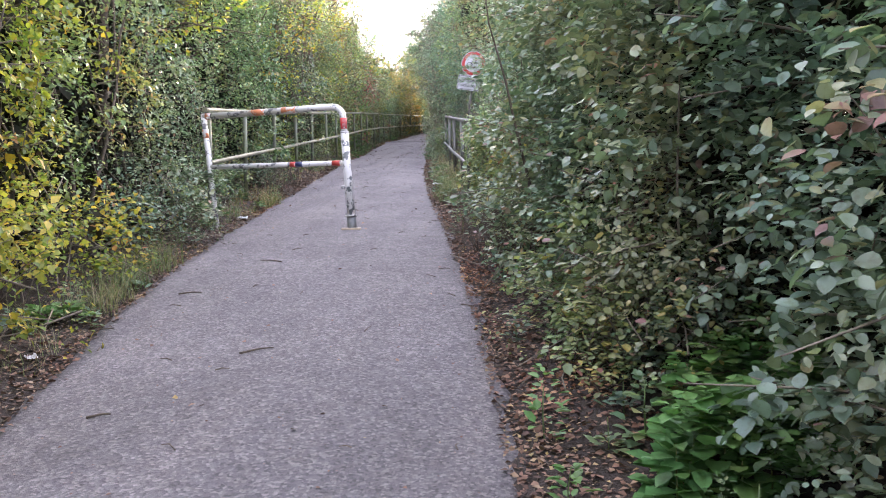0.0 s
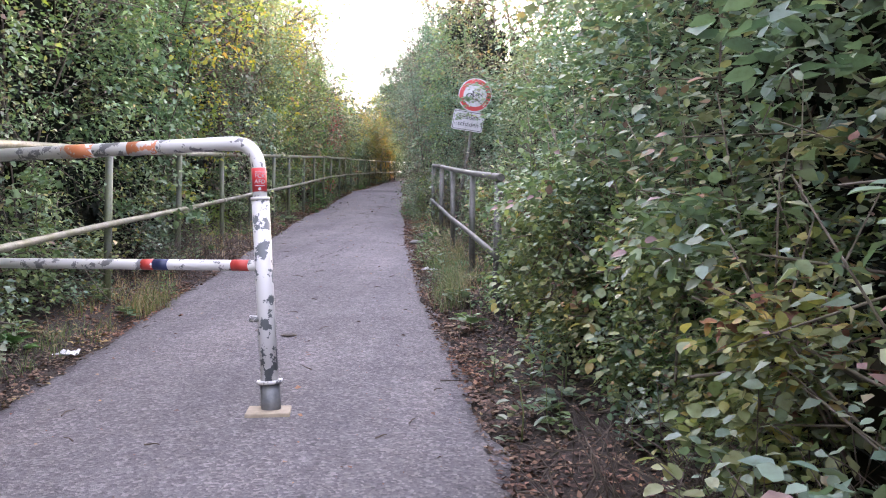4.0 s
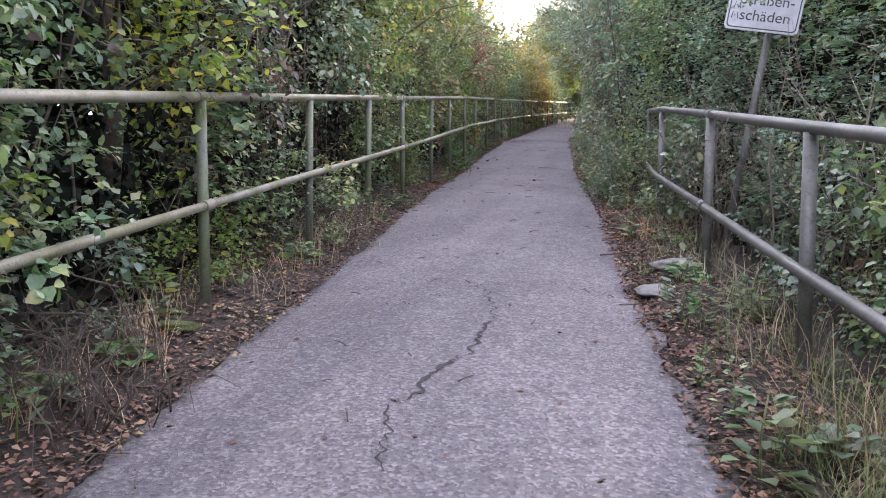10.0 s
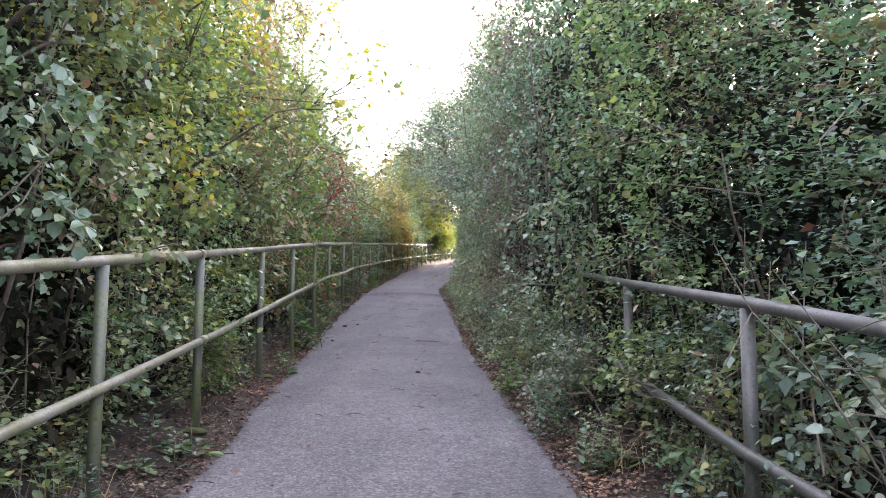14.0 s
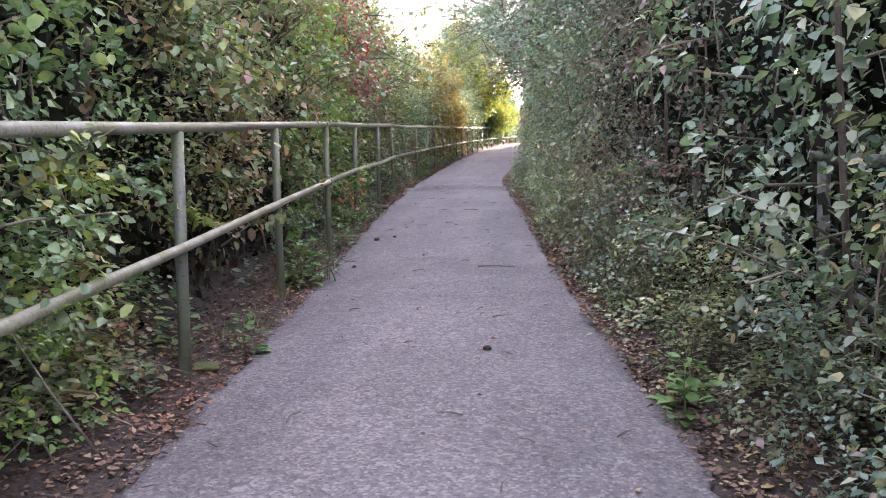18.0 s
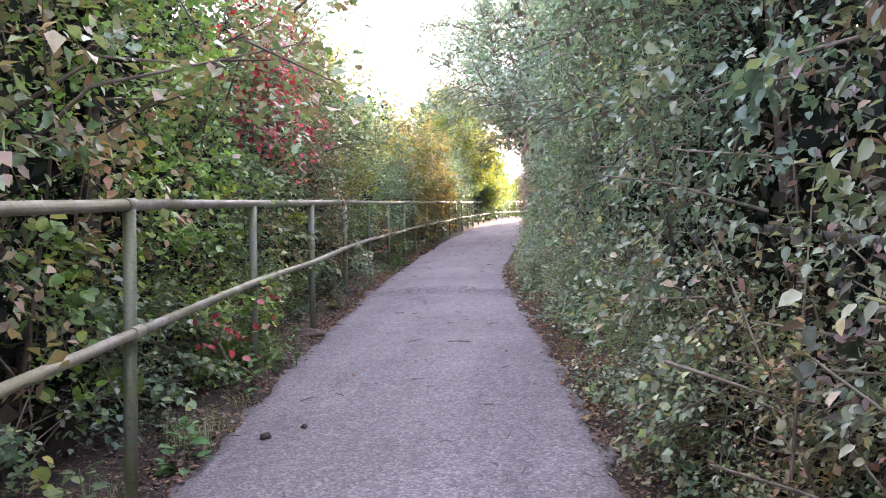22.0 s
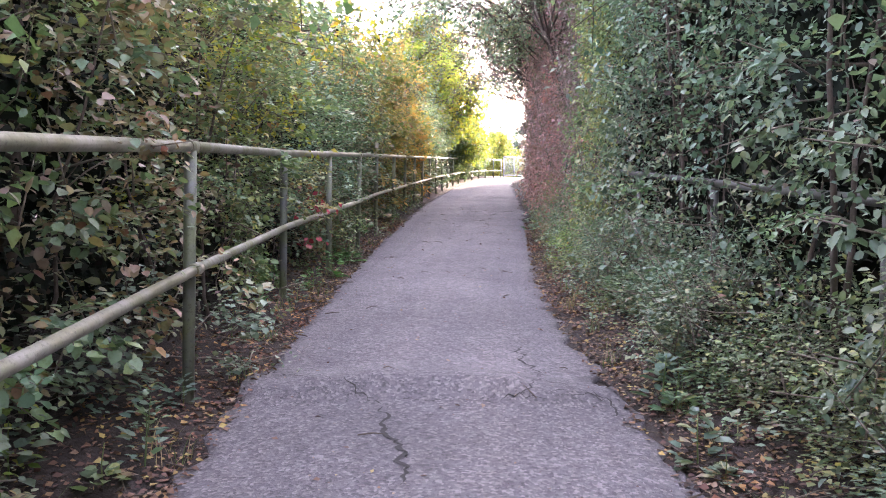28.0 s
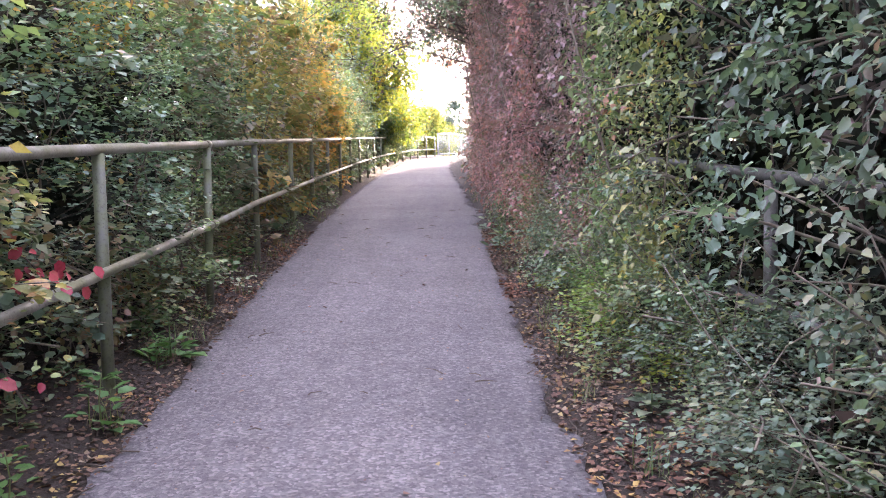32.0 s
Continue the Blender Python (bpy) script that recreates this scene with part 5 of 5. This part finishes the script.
def rounded_plate(w, h, r, t):
    bm = bmesh.new()
    vs = []
    for cx, cy, a0 in ((w / 2 - r, h / 2 - r, 0), (-w / 2 + r, h / 2 - r, 90), (-w / 2 + r, -h / 2 + r, 180), (w / 2 - r, -h / 2 + r, 270)):
        for k in range(6):
            a = radians(a0 + 18 * k)
            vs.append(bm.verts.new((cx + r * math.cos(a), cy + r * math.sin(a), 0)))
    f = bm.faces.new(vs)
    top = bmesh.ops.extrude_face_region(bm, geom=[f])["geom"]
    bmesh.ops.translate(bm, verts=[v for v in top if isinstance(v, bmesh.types.BMVert)], vec=(0, 0, t))
    bmesh.ops.recalc_face_normals(bm, faces=bm.faces[:])
    return bm


def build_sign():
    foot, head = Vector((0.285, 13.97, 0.72)), Vector((0.69, 13.97, 3.2))
    ob = thing("traffic_sign", "leaning no-cycling sign with a worn text plate on a grey pole", "road sign", tuple(foot))
    part("pole", tube_mesh("pole", [(0, 0.06, -0.1), tuple(head - foot + Vector((0, 0.06, 0)))], 0.024, RAIL_R, 14), ob)
    centre = Vector((0.625, 13.92, 2.945)) - foot
    turn = pose(*centre, 90, 0, -6) @ pose(0, 0, 0, 0, 0, -10)
    d = part("disc", mesh_of("disc", *flat_disc(0.243, 0.006), SIGN_WHITE), ob, None, "round white sign face", turn)
    part("rim", mesh_of("rim", *ring(0.172, 0.232, 0.003), SIGN_RED), d, None, "red border ring", pose(0, 0, 0.006))
    part("edge", mesh_of("edge", *ring(0.241, 0.247, 0.012), SIGN_BACK), d, None, "", pose(0, 0, -0.004))
    # bicycle pictogram
    r, wl, wr = 0.050, (-0.072, -0.032), (0.072, -0.032)
    bike = [([(x + c[0], y + c[1], z) for x, y, z in ring(r - 0.006, r + 0.003, 0.002, 28)[0]], ring(r - 0.006, r + 0.003, 0.002, 28)[1]) for c in (wl, wr)]
    bb, seat, neck = (-0.012, -0.032), (-0.03, 0.035), (0.045, 0.032)
    for a, b in ((wl, bb), (bb, seat), (seat, wl), (seat, neck), (bb, neck), (neck, wr), (neck, (0.037, 0.062)), ((0.037, 0.062), (0.06, 0.066)), (seat, (-0.034, 0.05)), ((-0.05, 0.052), (-0.018, 0.052))):
        bike.append(stroke([a, b], 0.0042))
    part("bicycle_symbol", mesh_of("bicycle_symbol", *join(bike), SIGN_BLACK), d, None, "black bicycle pictogram", pose(-0.005, 0.0, 0.0065))
    pc = centre + Vector((-0.10, 0.0, -0.375))
    pturn = pose(*pc, 90, 0, -6) @ pose(0, 0, 0, 0, 0, -10)
    p = part("text_plate", rounded_plate(0.46, 0.29, 0.03, 0.005), ob, SIGN_WHITE, "white plate lettered in black, scribbled at its edge", pturn)
    bm = rounded_plate(0.435, 0.265, 0.026, 0.0015)
    part("border", bm, p, SIGN_BLACK, "", pose(0, 0, 0.0045))
    part("panel", rounded_plate(0.42, 0.25, 0.022, 0.002), p, SIGN_WHITE, "", pose(0, 0, 0.0052))
    for text, y, x in (("Straßen-", 0.052, 0.012), ("schäden", -0.05, 0.012)):
        cu = bpy.data.curves.new("lettering", "FONT")
        cu.body, cu.size, cu.align_x, cu.align_y, cu.extrude = text, 0.098, "CENTER", "CENTER", 0.001
        cu.materials.append(SIGN_BLACK)
        tx = new("lettering", cu)
        tx.parent = p
        tx.matrix_basis = pose(x, y, 0.0085)
    scrib = []
    for cx, cy in ((-0.17, 0.01), (-0.175, -0.055)):
        scrib.append(stroke([(cx - 0.02, cy - 0.02), (cx - 0.012, cy + 0.025), (cx, cy - 0.008), (cx + 0.014, cy + 0.022), (cx + 0.022, cy - 0.022)], 0.003))
    part("scribble", mesh_of("scribble", *join(scrib), SIGN_BLACK), p, None, "felt-pen scribble", pose(0, 0, 0.0075))
    for z in (-0.03, -0.40):
        part("clamp", block(0.07, 0.06, 0.03, 0.004), ob, SIGN_BACK, "", pose(*(centre + Vector((-0.01 + z * 0.1, 0.03, z))), 0, 10, 0))


build_sign()


# ---- litter, twigs, grass ----
def scatter_litter(name, label, tone, spots, size, lift=0.012):
    rng = np.random.default_rng(len(spots))
    pos = np.array([(x, y, z + lift * rng.random()) for x, y, z in spots])
    n = rng.normal(0, 0.33, (len(pos), 3)) + np.array([0, 0, 1])
    v, f = blades(pos, rng.normal(0, 1, (len(pos), 3)) * np.array([1, 1, 0.15]), n, size * rng.uniform(0.5, 1.3, len(pos)), rng, 1.0, False)
    tagged(new(name, mesh_of(name, v, f, LEAF[tone], True)), label, "leaf litter", kind="stuff")


def ground_at(x, y):
    return surface(x, y) + 0.003 if xl(y) < x < xr(y) else verge(x, y)


rnd = random.Random(9)
brown, gold, loose = [], [], []
for _ in range(85000):
    y = rnd.uniform(-3, 40)
    side = rnd.random() < 0.42
    d = abs(rnd.gauss(0.10, 0.22)) - 0.04 if rnd.random() < 0.55 else rnd.uniform(0.03, 0.6)
    d += 0.12 if not side and 25 < y < 36 and rnd.random() < 0.5 else 0
    x = float(xl(y)) - d if side else float(xr(y)) + d
    p = (x, y, ground_at(x, y) + 0.004)
    warm = (not side and 21 < y < 36) or (side and 27 < y < 34)
    (gold if warm and rnd.random() < 0.5 else brown).append(p)
for _ in range(650):
    y = rnd.uniform(-3, 44)
    u = rnd.betavariate(0.6, 0.6)
    x = float(xl(y)) * (1 - u) + float(xr(y)) * u
    loose.append((x, y, surface(x, y) + 0.004))
scatter_litter("leaf_litter", "brown fallen leaves along the path edges", "litter", brown, 0.030)
scatter_litter("leaf_litter", "yellow and brown fallen leaves along the path edges", "gold", gold, 0.031)
scatter_litter("loose_leaves", "single fallen leaves strewn on the asphalt", "litter", loose, 0.03, 0.004)
crumbs = []
for _ in range(2200):
    y = rnd.uniform(-3, 42)
    u = rnd.betavariate(0.8, 0.8)
    x = float(xl(y)) * (1 - u) + float(xr(y)) * u
    crumbs.append((x, y, surface(x, y) + 0.004))
scatter_litter("leaf_crumbs", "small crumbs of leaf and bark on the asphalt", "litter", crumbs, 0.013, 0.003)


def scatter_twigs(name, label, count, along):
    rng = np.random.default_rng(17)
    pieces = []
    for _ in range(count):
        y = rng.uniform(-2, 42)
        if along:
            x = float(xl(y)) - abs(rng.normal(0.02, 0.12)) if rng.random() < 0.5 else float(xr(y)) + abs(rng.normal(0.0, 0.15))
        else:
            x = rng.uniform(float(xl(y)), float(xr(y)))
        a, ln = rng.uniform(0, math.pi), rng.uniform(0.04, 0.13 if not along else 0.3)
        z = ground_at(x, y) + 0.006
        dx, dy = math.cos(a) * ln / 2, math.sin(a) * ln / 2
        kx, ky = rng.normal(0, ln * 0.1, 2)
        pieces.append(tube([(x - dx, y - dy, ground_at(x - dx, y - dy) + 0.004), (x + kx, y + ky, z + 0.004), (x + dx, y + dy, ground_at(x + dx, y + dy) + 0.004)],
                           [0.0035, 0.003, 0.0015], 5))
    tagged(new(name, mesh_of(name, *join(pieces), BARK)), label, "twigs", kind="stuff")


scatter_twigs("twigs", "thin dead twigs lying on the asphalt", 170, False)
scatter_twigs("twigs", "dead twigs and stalks among the leaf litter", 900, True)


def grass_tufts(name, label, tone, tufts, blades_each, height):
    """Tufts at x, y, radius; each blade a narrow bent strip."""
    rng = np.random.default_rng(int(abs(tufts[0][1]) * 100))
    vs, fs = [], []
    for x0, y0, r in tufts:
        for _ in range(blades_each):
            a, q = rng.uniform(0, 2 * math.pi), r * math.sqrt(rng.random())
            x, y = x0 + q * math.cos(a), y0 + q * math.sin(a)
            z = verge(x, y) - 0.01
            h = height * rng.uniform(0.4, 1.2)
            b = rng.uniform(0, 2 * math.pi)
            lean = h * rng.uniform(0.25, 1.4)
            w = rng.uniform(0.0009, 0.0028)
            px, py = -math.sin(b) * w, math.cos(b) * w
            o = len(vs)
            for t in (0, 0.4, 0.75, 1.0):
                cx, cy, cz = x + math.cos(b) * lean * t * t, y + math.sin(b) * lean * t * t, z + h * (t - 0.25 * t * t)
                k = 1 - 0.85 * t
                vs += [(cx - px * k, cy - py * k, cz), (cx + px * k, cy + py * k, cz)]
            fs += [(o + 2 * i, o + 2 * i + 1, o + 2 * i + 3, o + 2 * i + 2) for i in range(3)]
    tagged(new(name, mesh_of(name, vs, np.array(fs), LEAF[tone], True)), label, "grass", kind="stuff")


def edge_spots(side, y0, y1, step, dmin, dmax, r, seed):
    q = random.Random(seed)
    out, y = [], y0
    while y < y1:
        d = q.uniform(dmin, dmax)
        out.append((float(xl(y)) - d if side < 0 else float(xr(y)) + d, y, r * q.uniform(0.6, 1.3)))
        y += step * q.uniform(0.5, 1.5)
    return out


grass_tufts("grass", "green and straw grass tufts on the verge", "grass",
            edge_spots(-1, 0, 8.5, 0.16, 0.12, 0.5, 0.10, 1) + edge_spots(-1, 20, 42, 0.7, 0.06, 0.2, 0.08, 2) + edge_spots(1, 9.2, 12.6, 0.10, 0.2, 0.62, 0.10, 3) + edge_spots(1, 13, 46, 0.6, 0.1, 0.3, 0.07, 4), 26, 0.2)
grass_tufts("grass", "long green grass tuft at the railing post", "grass", [(0.62, 8.9, 0.15), (0.68, 8.6, 0.15), (0.60, 9.2, 0.14), (0.54, 9.99, 0.16), (0.42, 10.41, 0.13), (0.6, 10.74, 0.15), (0.38, 10.92, 0.12), (0.64, 9.52, 0.16), (-1.78, 8.75, 0.15), (-1.72, 8.5, 0.15), (-1.70, 8.25, 0.12), (-1.16, 4.3, 0.16), (-1.1, 4.0, 0.14), (-1.06, 3.6, 0.14), (-0.98, 3.2, 0.13), (-0.9, 2.85, 0.12), (-3.93, 24.16, 0.14), (-4.22, 25.93, 0.12), (-4.29, 26.37, 0.1)], 120, 0.3)
grass_tufts("dry_grass", "dry straw stalks under the hedge", "straw",
            edge_spots(-1, 8.5, 16, 0.34, 0.2, 0.5, 0.16, 5) + edge_spots(1, 8.8, 16.5, 0.22, 0.3, 0.7, 0.16, 6), 22, 0.36)


# ---- weeds on the verge ----
def weed_mesh(seed, leaves, height, size, aspect):
    rng = np.random.default_rng(seed)
    a = rng.uniform(0, 2 * math.pi, leaves)
    q = rng.random(leaves)
    out = np.stack([np.cos(a), np.sin(a), np.zeros(leaves)], 1)
    pos = out * (0.02 + 0.09 * (1 - q) * rng.random(leaves))[:, None] + np.array([0, 0, 1]) * (q * height)[:, None]
    v, f = blades(pos, out + np.array([0, 0, 0.25]) + rng.normal(0, 0.2, (leaves, 3)), np.array([0, 0, 1]) + out * 0.2 + rng.normal(0, 0.15, (leaves, 3)),
                  size * rng.uniform(0.6, 1.2, leaves) * (1.15 - 0.5 * q), rng, aspect)
    return mesh_of("leaves", v, f, LEAF["green"], True)


WEED_STEM = mesh_of("stem", *tube([(0, 0, -0.05), (0.01, 0, 0.1), (0, 0.01, 0.2)], [0.004, 0.003, 0.002], 5), LEAF["grass"], True)
WEEDS = [weed_mesh(1, 34, 0.22, 0.075, 0.9), weed_mesh(2, 26, 0.10, 0.09, 1.1), weed_mesh(3, 60, 0.34, 0.085, 1.15), weed_mesh(4, 40, 0.28, 0.055, 0.8)]


def place_weed(k, x, y, s, tone, label="green leafy weed growing on the verge"):
    ob = thing("weed", label, "plant", group="weeds on the verge")
    c = part("foliage", WEEDS[k], ob)
    c.material_slots[0].link = "OBJECT"
    c.material_slots[0].material = LEAF[tone]
    part("stem", WEED_STEM, ob)
    ob.matrix_basis = pose(x, y, ground_at(x, y), 0, 0, rnd.uniform(0, 360)) @ Matrix.Diagonal((s, s, s, 1))


rnd = random.Random(21)
for _ in range(240):
    y = rnd.uniform(-1, 44)
    side = rnd.random() < 0.5
    d = rnd.uniform(0.08, 0.55)
    x = float(xl(y)) - d if side else float(xr(y)) + d
    place_weed(rnd.choice((0, 1, 3, 3)), x, y, rnd.uniform(0.6, 1.3), rnd.choice(("green", "green", "nettle", "dark") if side or y < 20 else ("green", "dark", "dark")))
for k in range(22):
    place_weed(2, 2.60 + rnd.uniform(-0.28, 0.3), 0.85 + rnd.uniform(-0.35, 0.4), rnd.uniform(0.9, 1.4), "nettle", "bright green nettle plant at the foot of the hedge")
for x, y, s, k in ((-3.59, 21.82, 1.4, 2), (-3.47, 22.16, 1.2, 0), (-3.24, 19.82, 1.1, 0), (-1.01, 18.94, 1.2, 0), (-0.97, 19.16, 1.0, 1), (-3.81, 23.85, 1.2, 0), (-4.17, 25.46, 1.3, 0), (-4.26, 25.65, 1.2, 3), (-4.25, 25.83, 1.3, 0), (-4.37, 26.01, 1.2, 3), (-4.23, 26.15, 1.0, 1), (-3.97, 26.03, 1.1, 3), (-4.76, 33.51, 1.2, 0), (0.08, 13.33, 1.2, 1), (0.54, 10.08, 0.7, 1)):
    place_weed(k, x, y, s, "nettle")


# ---- small things on and beside the path ----
def rough_lump(r, seed, flat=0.6):
    bm = bmesh.new()
    bmesh.ops.create_icosphere(bm, subdivisions=3, radius=1)
    for v in bm.verts:
        k = 1 + 0.35 * noise.noise(v.co * 1.6 + Vector((seed, 0, 0))) + 0.22 * noise.noise(v.co * 5 + Vector((seed, 0, 0)))
        v.co = Vector((v.co.x * r[0], v.co.y * r[1], v.co.z * r[2])) * k
    return bm


def crumpled(w, seed):
    """A crumpled sheet of tissue."""
    n = 9
    vs = [((i / n - 0.5) * w + 0.02 * noise.noise((i, j, seed)), (j / n - 0.5) * w * 0.75 + 0.02 * noise.noise((j, i, seed + 3)),
           0.008 + 0.05 * abs(noise.noise((i * 0.45, j * 0.45, seed + 9.3)))) for i in range(n + 1) for j in range(n + 1)]
    fs = [(i * (n + 1) + j, i * (n + 1) + j + 1, (i + 1) * (n + 1) + j + 1, (i + 1) * (n + 1) + j) for i in range(n) for j in range(n)]
    return mesh_of("paper_tissue", vs, fs, PAPER)


t = tagged(new("paper_tissue", crumpled(0.16, 2)), "crumpled white paper tissue on the verge", "litter")
t.matrix_basis = pose(0.33, 10.4, ground_at(0.33, 10.4) + 0.002, 0, 0, 30)
for x, y, s, seed in ((-1.54, 6.96, 0.14, 5), (-0.74, 1.93, 0.07, 8)):
    t = tagged(new("paper_scrap", crumpled(s, seed)), "dirty white paper scrap beside the path", "litter")
    t.matrix_basis = pose(x, y, ground_at(x, y) + 0.004, 0, 0, seed * 40)
for x, y, r, seed, mat, nm, lab in ((-3.56, 24.28, (0.035, 0.025, 0.02), 3, SOIL, "clod", "dark clod of earth on the asphalt"), (-3.39, 24.44, (0.018, 0.02, 0.014), 5, SOIL, "clod", "dark clod of earth on the asphalt"),
                                    (-1.9, 19.88, (0.022, 0.018, 0.014), 7, SOIL, "clod", "dark clod of earth on the asphalt"), (-3.4, 22.72, (0.02, 0.02, 0.015), 9, SOIL, "clod", "dark clod of earth on the asphalt"),
                                    (0.02, 13.64, (0.16, 0.10, 0.05), 11, STONE, "stone", "grey stone slab half sunk in leaf litter"), (-0.09, 13.14, (0.15, 0.2, 0.03), 12, STONE, "stone", "grey stone slab half sunk in leaf litter"),
                                    (-4.26, 27.25, (0.17, 0.09, 0.06), 14, BARK, "root", "dark root knob beside a railing post"), (-3.33, 19.47, (0.09, 0.08, 0.02), 15, MOSS, "moss_clump", "yellow-green moss clump round a post foot"),
                                    (-3.03, 17.08, (0.09, 0.07, 0.02), 16, MOSS, "moss_clump", "yellow-green moss clump round a post foot"), (-2.36, 11.59, (0.12, 0.07, 0.025), 17, MOSS, "moss_clump", "yellow-green moss clump round a post foot")):
    bm = rough_lump(r, seed)
    me = bpy.data.meshes.new(nm)
    bm.to_mesh(me)
    bm.free()
    me.materials.append(mat)
    me.polygons.foreach_set("use_smooth", np.ones(len(me.polygons), dtype=bool))
    ob = tagged(new(nm, me), lab, nm.replace("_", " "))
    ob.location = (x, y, ground_at(x, y) + r[2] * 0.4)
for x, y, ln, a in ((-2.08, 22.58, 0.32, 5), (-0.49, 3.3, 0.16, 10), (-0.26, 4.3, 0.22, 160), (0.44, 2.07, 0.18, 35), (0.03, 1.26, 0.1, 20), (-2.79, 26.78, 0.2, 170), (-0.39, 14.21, 0.25, 12), (-1.76, 28.61, 0.3, 140)):
    dx, dy = math.cos(radians(a)) * ln / 2, math.sin(radians(a)) * ln / 2
    pts = [(x - dx, y - dy, ground_at(x - dx, y - dy) + 0.006), (x + 0.01, y + 0.012, ground_at(x, y) + 0.011), (x + dx, y + dy, ground_at(x + dx, y + dy) + 0.005)]
    tagged(new("stick", tube_mesh("stick", pts, [0.006, 0.005, 0.003], BARK, 6)), "thin dark stick lying on the asphalt", "stick")


def build_valve_cover():
    """The small sunken cap in the asphalt."""
    x, y = -0.33, 7.51
    z = surface(x, y)
    ob = thing("ground_socket", "small rusty post socket sunk in the asphalt", "ground socket", (x, y, z))
    part("rim", mesh_of("rim", *ring(0.04, 0.052, 0.006, 24), BARK), ob)
    # no opening is cut: this disc's dark colour paints the shade inside
    part("hole", mesh_of("hole", *flat_disc(0.041, 0.004, 24), CRACK), ob, None, "flat disc painted dark as the shade of a hole")


build_valve_cover()


# ---- red sprigs of dogwood in the hedge ----
def red_sprig(x, y, z, n, r, seed):
    rng = np.random.default_rng(seed)
    ob = thing("red_sprig", "sprig of bright red leaves hanging through the railing", "leaves", (x, y, z), "red sprigs")
    pos = rng.normal(0, r, (n, 3))
    v, f = blades(pos, rng.normal(0, 0.5, (n, 3)) + np.array([0.5, 0, -0.6]), rng.normal(0, 0.4, (n, 3)) + np.array([0.8, -0.4, 0.4]), rng.uniform(0.035, 0.068, n), rng, 1.1)
    part("leaves", mesh_of("leaves", v, f, LEAF["red"], True), ob)
    part("stalk", tube_mesh("stalk", [(-0.35, 0.05, 0.2), (-0.1, 0, 0.08), (0.05, 0, -0.1)], [0.004, 0.003, 0.0015], BARK, 5), ob)


for args in ((-4.12, 24.72, 2.55, 12, 0.09, 11), (-4.08, 24.9, 2.36, 12, 0.10, 12), (-4.8, 33.22, 3.56, 14, 0.07, 1), (-4.83, 33.02, 3.59, 12, 0.08, 2), (-4.82, 32.81, 3.26, 7, 0.05, 3), (-4.41, 27.54, 3.9, 20, 0.12, 4), (-4.41, 26.89, 4.48, 26, 0.18, 5),
             (-4.14, 25.26, 2.44, 12, 0.09, 6), (-4.19, 26.1, 2.66, 10, 0.08, 7), (-4.52, 26.7, 4.34, 80, 0.15, 8), (-4.57, 26.78, 4.74, 110, 0.17, 9), (-4.42, 26.52, 4.04, 50, 0.13, 10), (-4.55, 26.97, 5.07, 60, 0.17, 11),
             (-4.4, 27.3, 4.1, 120, 0.16, 12), (-4.5, 27.1, 4.45, 150, 0.2, 13), (-4.62, 26.9, 4.8, 160, 0.22, 14), (-4.75, 26.8, 5.15, 150, 0.22, 15), (-4.45, 26.7, 4.6, 110, 0.18, 16)):
    red_sprig(*args)
